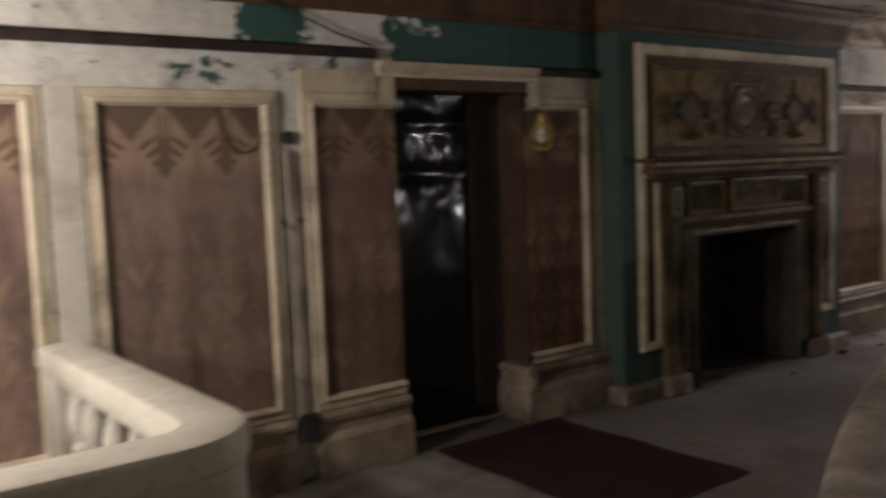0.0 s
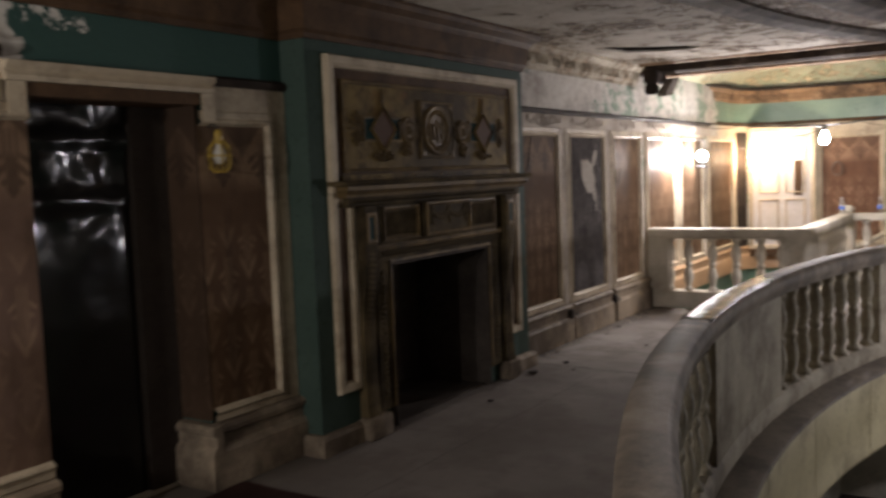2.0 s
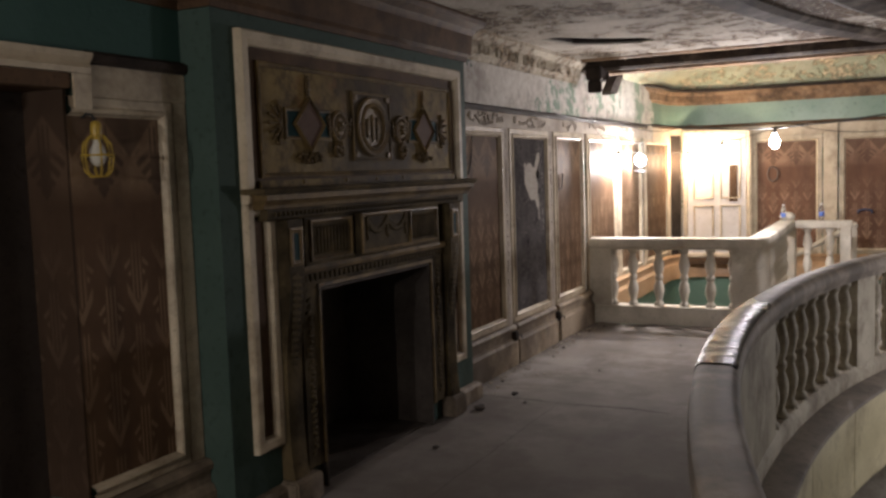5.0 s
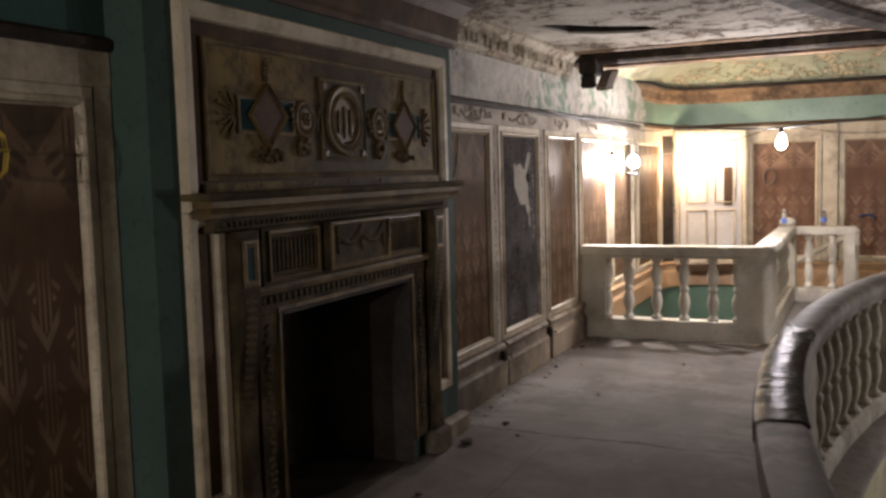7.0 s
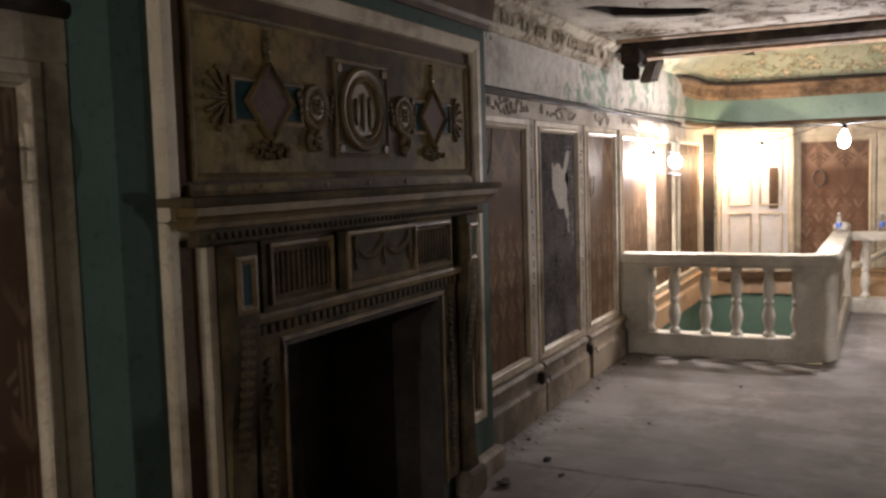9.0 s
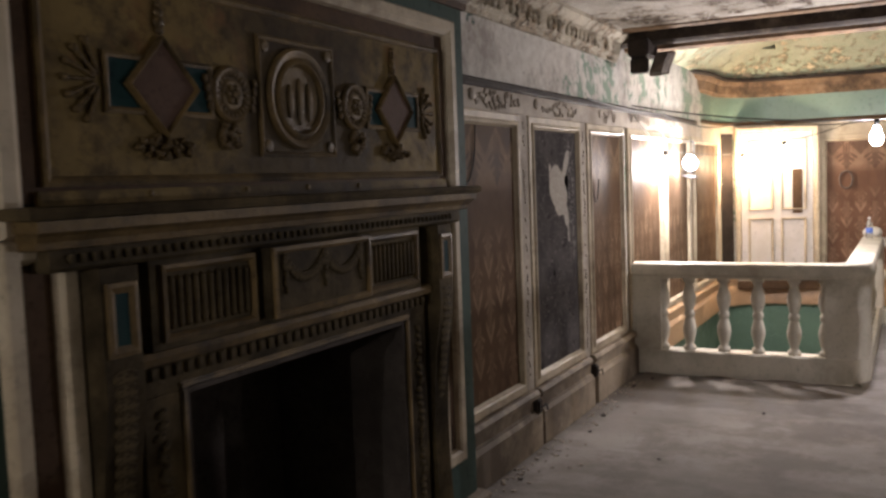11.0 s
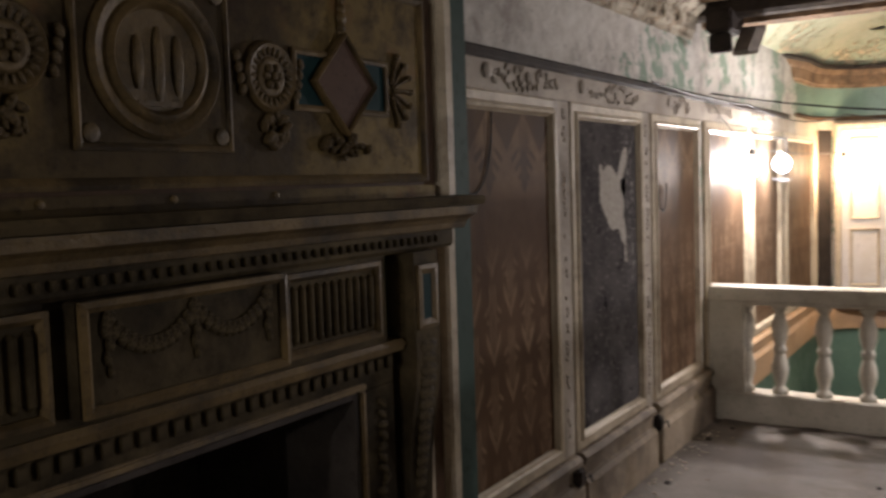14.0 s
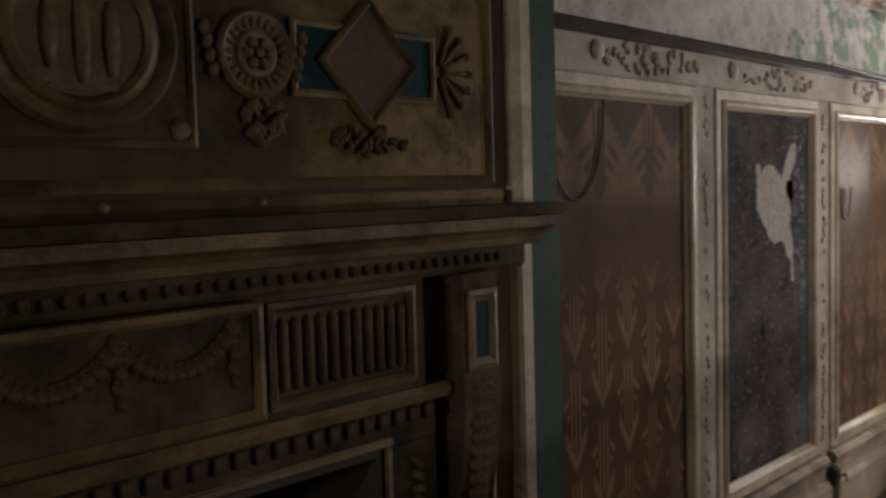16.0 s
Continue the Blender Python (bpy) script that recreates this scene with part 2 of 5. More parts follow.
# Same paper in darker tones: the reveal's shade is put into its colour.
PAPER_SIDE_SHADED = make_wallpaper("brown_deco_wallpaper_shaded_reveal", (0.056, 0.036, 0.024), (0.11, 0.073, 0.048), (0.028, 0.019, 0.014), 1)


def make_slate():
    """Grey backing of a stripped panel with a torn pale patch."""
    n = Nodes("grey_stripped_backing")
    a, b = n.noise(5.0, 6.0, 0.7), n.noise(38.0, 4.0)
    col = n.mix(n.ramp(a, 0.35, 0.65), (0.050, 0.046, 0.046), (0.098, 0.089, 0.085))
    col = n.mix(n.ramp(b, 0.585, 0.66), col, (0.165, 0.15, 0.14))
    col = n.mix(n.ramp(n.noise(11.0, 6.0, 0.75), 0.60, 0.66), col, (0.016, 0.014, 0.014))
    sep = n.add("ShaderNodeSeparateXYZ", Vector=n.coord)
    def streak(x0, z0, x1, z1, r):
        """Distance to the edge of a rounded stroke."""
        lx, lz = x1 - x0, z1 - z0
        px, pz = n.math("SUBTRACT", sep.outputs[0], x0), n.math("SUBTRACT", sep.outputs[2], z0)
        h = n.math("DIVIDE", n.math("ADD", n.math("MULTIPLY", px, lx), n.math("MULTIPLY", pz, lz)), lx * lx + lz * lz)
        h = n.math("MINIMUM", n.math("MAXIMUM", h, 0.0), 1.0)
        ex, ez = n.math("SUBTRACT", px, n.math("MULTIPLY", h, lx)), n.math("SUBTRACT", pz, n.math("MULTIPLY", h, lz))
        return n.math("SUBTRACT", n.math("SQRT", n.math("ADD", n.math("POWER", ex, 2.0), n.math("POWER", ez, 2.0))), r)

    edge = streak(8.74, 1.58, 8.81, 1.50, 0.128)
    for row in ((8.86, 1.58, 8.96, 1.76, 0.035), (8.86, 1.50, 8.93, 1.34, 0.040), (8.63, 1.69, 8.66, 1.62, 0.020), (8.95, 1.30, 8.96, 1.20, 0.010)):
        edge = n.math("MINIMUM", edge, streak(*row))
    torn = n.ramp(n.math("ADD", edge, n.math("MULTIPLY", n.math("SUBTRACT", n.noise(13.0, 5.0, 0.65), 0.5), 0.08)), 0.006, -0.004)
    crinkle_gloss = n.math("MULTIPLY", n.ramp(streak(9.02, 1.80, 9.04, 1.10, 0.05), 0.02, -0.02), n.ramp(n.noise(26.0, 5.0, 0.7), 0.52, 0.60))
    # Gloss on the wrinkles is painted as pale flecks.
    col = n.mix(n.math("MULTIPLY", crinkle_gloss, 0.8), col, (0.30, 0.28, 0.26))
    col = n.mix(torn, col, n.mix(n.ramp(b, 0.4, 0.6), (0.42, 0.39, 0.34), (0.33, 0.30, 0.26)))
    n.bump(n.math("ADD", n.math("ADD", n.math("MULTIPLY", torn, -1.5), n.math("MULTIPLY", crinkle_gloss, 2.0)), b), 0.45, 0.007)
    return n.done(col, 0.75, 0.0, 0.0)


SLATE = make_slate()


def make_frieze_plaster():
    """White plaster with the old green paint left in patches; all green over the door and in the stair well."""
    n = Nodes("peeling_plaster")
    sep = n.add("ShaderNodeSeparateXYZ", Vector=n.coord)
    x, z = sep.outputs[0], sep.outputs[2]
    a, b, c = n.noise(2.3, 7.0, 0.68), n.noise(14.0, 5.0, 0.7), n.noise(45.0, 3.0)
    white = n.mix(n.ramp(b, 0.35, 0.7), (0.60, 0.58, 0.53), (0.44, 0.41, 0.36))
    white = n.mix(n.math("MULTIPLY", n.ramp(n.noise(3.1, 6.0, 0.7), 0.50, 0.66), 0.7), white, (0.23, 0.195, 0.17))
    white = n.mix(n.ramp(c, 0.66, 0.72), white, (0.10, 0.085, 0.07))
    patch = n.math("SQRT", n.math("ADD", n.math("POWER", n.math("SUBTRACT", x, 2.06), 2.0), n.math("POWER", n.math("MULTIPLY", n.math("SUBTRACT", z, 2.37), 1.8), 2.0)))
    local = n.ramp(patch, 0.22, 0.10)
    door_run = n.math("MULTIPLY", n.ramp(x, 2.68, 2.84), n.ramp(x, 7.42, 7.05))
    stair_run = n.math("MULTIPLY", n.ramp(x, 8.6, 10.6), 0.42)
    lean = n.math("MAXIMUM", n.math("MAXIMUM", local, door_run), stair_run)
    field = n.math("ADD", n.math("ADD", a, n.math("MULTIPLY", n.math("SUBTRACT", b, 0.5), 0.35)), n.math("MULTIPLY", lean, 0.24))
    mask = n.ramp(field, 0.605, 0.625)
    old = n.mix(n.ramp(x, 7.3, 9.5), (0.038, 0.080, 0.068), (0.22, 0.29, 0.22))
    col = n.mix(mask, white, old)
    col = n.mix(n.ramp(n.math("ADD", z, n.math("MULTIPLY", a, 0.04)), 0.04, 0.02), col, (0.13, 0.205, 0.155))
    n.bump(n.math("ADD", n.math("MULTIPLY", mask, 1.2), n.math("ADD", b, n.math("MULTIPLY", c, 0.5))), 0.55, 0.008)
    return n.done(col, n.add("ShaderNodeMapRange", Value=mask, To_Min=0.85, To_Max=0.55).outputs[0], 0.0, 0.15)


PLASTER = make_frieze_plaster()


def make_ceiling(name, pale, stain, flake, amount, cut=0.52, rot=False):
    n = Nodes(name)
    a, b, c = n.noise(1.3, 7.0, 0.7), n.noise(9.0, 6.0, 0.72), n.noise(30.0, 4.0, 0.7)
    col = n.mix(n.ramp(a, 0.36, 0.62), pale, stain)
    lean = n.math("MULTIPLY", n.math("SUBTRACT", a, 0.5), amount)
    if rot:
        # the plaster is soundest beside the wall and rots away towards the well
        y = n.add("ShaderNodeSeparateXYZ", Vector=n.coord).outputs[1]
        lean = n.math("ADD", lean, n.add("ShaderNodeMapRange", Value=y, From_Min=3.7, From_Max=1.5, To_Min=-0.07, To_Max=0.10).outputs[0])
    flakes = n.ramp(n.math("ADD", b, lean), cut, cut + 0.04)
    col = n.mix(flakes, col, n.mix(n.ramp(n.noise(21.0, 5.0, 0.7), 0.46, 0.54), flake, tuple(v * 2.4 for v in flake)))
    col = n.mix(n.ramp(c, 0.57, 0.63), col, tuple(v * 1.15 for v in pale))
    col = n.mix(n.math("MULTIPLY", n.ramp(n.noise(52.0, 4.0, 0.75), 0.60, 0.66), 0.8), col, tuple(v * 0.9 for v in flake))
    n.bump(n.math("ADD", n.math("MULTIPLY", flakes, -2.0), c), 0.9, 0.015)
    return n.done(col, 0.8, 0.0, 0.08)


CEILING = make_ceiling("stained_peeling_ceiling", (0.56, 0.53, 0.47), (0.34, 0.29, 0.22), (0.075, 0.055, 0.038), 1.1, 0.52, True)
COVE = make_ceiling("cream_cove_paint", (0.50, 0.48, 0.34), (0.36, 0.40, 0.27), (0.30, 0.25, 0.16), 0.9, 0.57)
CROWN_PEEL = make_ceiling("flaking_cornice_plaster", (0.52, 0.47, 0.37), (0.38, 0.33, 0.25), (0.17, 0.135, 0.095), 0.5)


def make_floor():
    n = Nodes("dusty_concrete")
    a, b, c = n.noise(0.9, 6.0, 0.65), n.noise(4.5, 5.0, 0.6, n.scaled(1.0, 0.4, 1.0)), n.noise(40.0, 4.0)
    col = n.mix(n.ramp(a, 0.38, 0.62), (0.34, 0.315, 0.295), (0.23, 0.21, 0.195))
    col = n.mix(n.math("MULTIPLY", n.ramp(n.noise(1.7, 6.0, 0.7), 0.47, 0.60), 0.6), col, (0.15, 0.13, 0.118))
    col = n.mix(n.math("MULTIPLY", n.ramp(b, 0.50, 0.66), 0.7), col, (0.19, 0.172, 0.155))
    col = n.mix(n.ramp(c, 0.62, 0.72), col, (0.16, 0.14, 0.12))
    sep = n.add("ShaderNodeSeparateXYZ", Vector=n.coord)
    wander = n.math("MULTIPLY", n.math("SUBTRACT", n.noise(3.0, 5.0, 0.7), 0.5), 0.22)
    crack = n.math("ABSOLUTE", n.math("ADD", n.math("SUBTRACT", sep.outputs[0], 7.14), wander))
    crack = n.math("MULTIPLY", n.ramp(crack, 0.022, 0.006), n.ramp(n.noise(2.3, 3.0), 0.42, 0.5))
    col = n.mix(n.math("MULTIPLY", crack, 0.85), col, (0.07, 0.06, 0.05))
    # Darker near end: the weaker light there is put into the floor colour.
    near_shade = n.ramp(n.math("ADD", sep.outputs[0], n.math("MULTIPLY", n.math("SUBTRACT", n.noise(0.8, 6.0, 0.7), 0.5), 3.0)), 8.0, 6.2)
    col = n.mix(n.math("MULTIPLY", near_shade, 0.58), col, (0.098, 0.082, 0.071))
    gap = n.math("ABSOLUTE", n.math("SUBTRACT", n.math("ADD", sep.outputs[1], n.math("MULTIPLY", wander, 0.3)), 3.28))
    gap = n.math("MULTIPLY", n.ramp(gap, 0.010, 0.003), n.math("MULTIPLY", n.ramp(sep.outputs[0], 7.1, 6.9), n.ramp(n.noise(1.9, 3.0), 0.36, 0.46)))
    col = n.mix(n.math("MULTIPLY", gap, 0.35), col, (0.06, 0.052, 0.045))
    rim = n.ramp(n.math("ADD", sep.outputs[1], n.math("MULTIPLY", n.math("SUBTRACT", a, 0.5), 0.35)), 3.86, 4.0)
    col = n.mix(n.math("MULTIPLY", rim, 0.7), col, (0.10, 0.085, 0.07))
    n.bump(n.math("SUBTRACT", n.math("ADD", n.math("MULTIPLY", b, 0.8), c), crack), 0.3, 0.008)
    return n.done(col, 0.8, 0.0, 0.08)


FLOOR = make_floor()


def make_cap():
    """Rail top: ivory paint, worn and stained."""
    n = Nodes("worn_rail_top")
    a, b = n.noise(3.5, 6.0, 0.7), n.noise(26.0, 4.0)
    col = n.mix(n.ramp(a, 0.36, 0.64), (0.36, 0.31, 0.25), (0.18, 0.15, 0.12))
    col = n.mix(n.math("MULTIPLY", n.ramp(n.noise(2.0, 6.0, 0.7), 0.48, 0.62), 0.8), col, (0.11, 0.095, 0.08))
    n.bump(n.math("ADD", a, b), 0.35, 0.006)
    return n.done(col, 0.6, 0.0, 0.15)


RAIL_TOP = make_cap()


def make_sheet():
    """Black plastic sheeting, creased and glossy."""
    n = Nodes("black_plastic_sheet")
    a = n.noise(2.6, 1.5, 0.4, n.scaled(1.0, 1.0, 0.6), 0.3)
    n.bump(n.math("ADD", a, n.math("MULTIPLY", n.noise(9.0, 1.0), 0.12)), 0.12, 0.05)
    return n.done((0.032, 0.030, 0.029), 0.14, 0.0, 0.8)


SHEET = make_sheet()


def make_glow(name, color, strength):
    n = Nodes(name)
    n.put(color, n.bsdf.inputs["Emission Color"])
    n.bsdf.inputs["Emission Strength"].default_value = strength
    return n.done((0.9, 0.9, 0.85), 0.3)


LIT_GLASS = make_glow("lit_bulb_glass", (1.0, 0.86, 0.62), 60.0)
LENS = make_glow("lit_flood_lens", (0.92, 0.96, 1.0), 12.0)


GLASS_OFF = plain("dusty_bulb_glass", (0.5, 0.48, 0.42), (0.42, 0.40, 0.35), 9.0, 0.25)


def make_glass():
    n = Nodes("clear_plastic")
    n.bsdf.inputs["Transmission Weight"].default_value = 0.95
    n.bsdf.inputs["IOR"].default_value = 1.35
    return n.done((0.9, 0.93, 0.95), 0.08)


CLEAR = make_glass()


def mesh_object(name, bm, material, smooth=False):
    bmesh.ops.recalc_face_normals(bm, faces=bm.faces)
    me = bpy.data.meshes.new(name)
    bm.to_mesh(me)
    bm.free()
    if smooth:
        for p in me.polygons:
            p.use_smooth = True
        me.set_sharp_from_angle(angle=radians(38))
    me.materials.append(material)
    return new(name, me)


def part(name, bm, material, parent=None, label="", smooth=False):
    ob = mesh_object(name, bm, material, smooth)
    if parent is not None:
        ob.parent = parent
        if parent.type == "EMPTY":
            ob.matrix_parent_inverse = Matrix.Translation(parent.location).inverted()
    if label:
        tagged(ob, label)
    return ob


def thing(name, label, category, group="", at=(0, 0, 0)):
    ob = new(name)
    ob.empty_display_size = 0.1
    ob.location = at
    return tagged(ob, label, category, group)


def structure(name, bm, material, label, smooth=False):
    return tagged(mesh_object(name, bm, material, smooth), label, name.split("_")[0], kind="structure")


def box(bm, x0, x1, y0, y1, z0, z1, bevel=0.0):
    vs = [bm.verts.new((x, y, z)) for x in (x0, x1) for y in (y0, y1) for z in (z0, z1)]
    fs = [bm.faces.new([vs[i] for i in f]) for f in ((0, 1, 3, 2), (4, 6, 7, 5), (0, 4, 5, 1), (2, 3, 7, 6), (0, 2, 6, 4), (1, 5, 7, 3))]
    if bevel:
        edges = list({e for f in fs for e in f.edges})
        bmesh.ops.bevel(bm, geom=edges, offset=bevel, segments=2, affect="EDGES", clamp_overlap=True)
    return bm


def boxes(*rows, bevel=0.0):
    bm = bmesh.new()
    for row in rows:
        box(bm, *row, bevel=bevel)
    return bm


def rings(bm, loops, closed=True, caps=False):
    """Skins a list of loops of points with quads."""
    rows = [[bm.verts.new(p) for p in loop] for loop in loops]
    count = len(rows[0])
    for a, b in zip(rows, rows[1:]):
        for i in range(count if closed else count - 1):
            j = (i + 1) % count
            bm.faces.new((a[i], a[j], b[j], b[i]))
    if caps:
        bm.faces.new(rows[0])
        bm.faces.new(rows[-1])
    return bm


def lathe(bm, profile, at=(0, 0, 0), segments=14):
    loops = [[(at[0] + r * math.cos(a), at[1] + r * math.sin(a), at[2] + z)
              for a in (2 * math.pi * k / segments for k in range(segments))] for r, z in profile]
    return rings(bm, loops, True, True)


def frame_moulding(bm, u0, u1, v0, v1, profile, place):
    """A mitred rectangular moulding; profile rows are (inset from the outer edge, height off the wall); place maps (u, v, n) to the world."""
    loops = [[place(u, v, n) for u, v in ((u0 + i, v0 + i), (u1 - i, v0 + i), (u1 - i, v1 - i), (u0 + i, v1 - i))] for i, n in profile]
    return rings(bm, loops)


def run_x(bm, x0, x1, profile):
    """A moulding along x: a closed outline of (y, z)."""
    return rings(bm, [[(x, y, z) for y, z in profile] for x in (x0, x1)], True, True)


def run_y(bm, y0, y1, profile):
    return rings(bm, [[(x, y, z) for x, z in profile] for y in (y0, y1)], True, True)


def arc_point(r, a, z=0.0):
    return (WELL_X + r * math.sin(a), WELL_Y + r * math.cos(a), z)


def run_arc(bm, a0, a1, steps, profile, caps=True):
    """A moulding along the well: a closed outline of (radius, z)."""
    return rings(bm, [[arc_point(r, a0 + (a1 - a0) * k / steps, z) for r, z in profile] for k in range(steps + 1)], True, caps)


def on_long_wall(y):
    return lambda u, v, n: (u, y - n, v)


def on_far_wall(u, v, n):
    return (FAR_X - n, u, v)


def sweep(bm, path, profile, caps=True):
    """A moulding along a plan path; profile rows are (offset to the left of the way, z)."""
    loops = []
    for i, (x, y) in enumerate(path):
        ways = []
        if i > 0:
            ways.append(Vector((x - path[i - 1][0], y - path[i - 1][1])).normalized())
        if i < len(path) - 1:
            ways.append(Vector((path[i + 1][0] - x, path[i + 1][1] - y)).normalized())
        way = sum(ways, Vector((0, 0))).normalized()
        miter = 1.0 / max(0.4, way.dot(ways[0]))
        nx, ny = -way.y * miter, way.x * miter
        loops.append([(x + nx * o, y + ny * o, z) for o, z in profile])
    return rings(bm, loops, True, caps)


def bend(x, y, r, a0, a1, steps=8):
    """Points of an arc in plan."""
    return [(x + r * math.cos(radians(a0 + (a1 - a0) * k / steps)), y + r * math.sin(radians(a0 + (a1 - a0) * k / steps))) for k in range(steps + 1)]


def blob(bm, c, r, segments=8, rows=5, lean=0.0):
    loops = []
    for i in range(1, rows):
        f = math.pi * i / rows
        ring = []
        for k in range(segments):
            a = 2 * math.pi * k / segments
            px, pz = r[0] * math.sin(f) * math.cos(a), -r[2] * math.cos(f)
            ring.append((c[0] + px * math.cos(lean) - pz * math.sin(lean), c[1] + r[1] * math.sin(f) * math.sin(a), c[2] + px * math.sin(lean) + pz * math.cos(lean)))
        loops.append(ring)
    return rings(bm, loops, True, True)


def tube(bm, points, r, sides=8):
    """A round cable through points."""
    loops = []
    for i, p in enumerate(points):
        p = Vector(p)
        way = (Vector(points[min(i + 1, len(points) - 1)]) - Vector(points[max(i - 1, 0)])).normalized()
        side = way.orthogonal() if abs(way.z) > 0.95 else Vector((0, 0, 1)).cross(way)
        side.normalize()
        up = way.cross(side)
        loops.append([tuple(p + r * (math.cos(2 * math.pi * k / sides) * side + math.sin(2 * math.pi * k / sides) * up)) for k in range(sides)])
    return rings(bm, loops, True, True)


def sag(a, b, drop, steps=12):
    a, b = Vector(a), Vector(b)
    return [tuple(a.lerp(b, k / steps) - Vector((0, 0, 4 * drop * (k / steps) * (1 - k / steps)))) for k in range(steps + 1)]


def share(name, mesh, parent, m):
    """One more part on a mesh that is already there."""
    ob = new(name, mesh)
    ob.parent = parent
    ob.matrix_parent_inverse = Matrix.Translation(parent.location).inverted()
    ob.matrix_basis = m
    return ob


# ---- structure ----
END_PATH = [(13.0, WALL_Y)] + bend(14.0, WALL_Y - 0.7, 0.7, 90, 0, 10) + [(14.72, 2.5), (14.75, 1.0), (14.75, SOUTH_Y)]
FLOOR_END = 13.5
BEAM_X0, BEAM_X1 = 10.15, 10.5


def build_walls():
    back, top = WALL_Y + 0.6, 3.4
    bm = boxes((BACK_X, DOOR_X0, WALL_Y, back, -3, top), (DOOR_X0, DOOR_X1, WALL_Y, back, DOOR_H, top), (DOOR_X0, DOOR_X1, WALL_Y, back, -3, -0.002),
               (DOOR_X1, FIRE_X0, WALL_Y, back, -3, top), (FIRE_X0, FIRE_X1, WALL_Y, back, FIRE_H, top),
               (FIRE_X0, FIRE_X1, WALL_Y, back, -3, -0.002), (FIRE_X0, FIRE_X1, WALL_Y + 0.45, back, 0, FIRE_H), (FIRE_X1, 13.0, WALL_Y, back, -3, top))
    structure("wall_north", bm, PLASTER, "long plaster wall with peeling white and green paint")
    structure("wall_east", sweep(bmesh.new(), END_PATH, [(0, -3), (0.3, -3), (0.3, 3.4), (0, 3.4)]), PLASTER, "curved end wall of the stair hall", True)
    structure("wall_west", boxes((BACK_X - 0.3, BACK_X, SOUTH_Y, back, -3, top)), PLASTER, "plain plaster end wall")
    structure("wall_south", boxes((BACK_X - 0.3, FAR_X + 0.4, SOUTH_Y - 0.3, SOUTH_Y, -3, top)), PLASTER, "plain wall across the open well")
    outline = [(BREAST_X0, 0), (FIRE_X0, 0), (FIRE_X0, FIRE_H), (FIRE_X1, FIRE_H), (FIRE_X1, 0), (BREAST_X1, 0), (BREAST_X1, CEIL), (BREAST_X0, CEIL)]
    bm = rings(bmesh.new(), [[(x, y, z) for x, z in outline] for y in (BREAST_Y, WALL_Y - 0.002)], True, True)
    structure("chimney_breast", bm, GREEN, "dark green painted chimney breast")
    firebox = tagged(new("firebox_lining"), "soot-black lining of the empty firebox", "firebox", kind="structure")
    f0, f1, y0, y1 = FIRE_X0 + 0.015, FIRE_X1 - 0.015, BREAST_Y - 0.043, WALL_Y + 0.445
    for name, row in (("side_lining", (FIRE_X0, f0, y0, y1, 0.003, FIRE_H - 0.003)), ("side_lining", (f1, FIRE_X1, y0, y1, 0.003, FIRE_H - 0.003)),
                      ("back_lining", (f0, f1, y1 - 0.025, y1, 0.003, FIRE_H - 0.003)), ("hearth", (f0, f1, BREAST_Y + 0.01, y1 - 0.025, 0.003, 0.012)),
                      ("top_lining", (f0, f1, y0, y1 - 0.025, FIRE_H - 0.018, FIRE_H - 0.003))):
        part(name, boxes(row), FIRE_SOOT, firebox)


def build_floor():
    bm, lo = bmesh.new(), -0.35
    box(bm, STAIR_L, STAIR_R, STAIR_Y, WALL_Y, lo, 0)
    n, inner = 72, WELL_R - 0.185
    xs = [BACK_X + (FLOOR_END - BACK_X) * k / n for k in range(n + 1)]
    rows = [(x, WELL_Y + math.sqrt(max(0.0, inner ** 2 - (x - WELL_X) ** 2))) for x in xs]
    rings(bm, [[(x, y, lo), (x, y, 0), (x, STAIR_Y, 0), (x, STAIR_Y, lo)] for x, y in rows], True, True)
    box(bm, BACK_X, -2.6, STAIR_Y, WALL_Y, lo, 0)
    box(bm, DOOR_X0, DOOR_X1, WALL_Y, WALL_Y + 0.5, -0.0015, 0)
    structure("floor", bm, FLOOR, "dusty bare concrete gallery floor, stained and cracked, shaded darker at one end")
    # Black colour stands for the unlit depth of the well.
    structure("floor_below", boxes((BACK_X, FAR_X + 0.3, SOUTH_Y, WALL_Y, -3.2, -3.0)), BLACK, "floor of the storey below, its darkness put into the colour")
    bm = bmesh.new()
    for k in range(9):
        box(bm, 13.55 - 0.28 * k - 0.28, 13.55 - 0.28 * k, STAIR_Y + 0.12, WALL_Y - 0.03, -3.0, -0.62 - 0.175 * k)
    box(bm, 13.55, 14.6, 0.9, 3.3, -3.0, -0.62)
    structure("stairs", bm, IVORY, "pale stair flight going down beside the wall")
    bm = boxes((STAIR_R + 0.01, STAIR_R + 0.06, STAIR_Y + 0.01, WALL_Y - 0.02, -0.36, -0.01), (STAIR_R + 0.06, FLOOR_END, STAIR_Y + 0.01, STAIR_Y + 0.05, -0.36, -0.01))
    structure("stair_fascia", bm, IVORY, "painted edge of the stair opening")


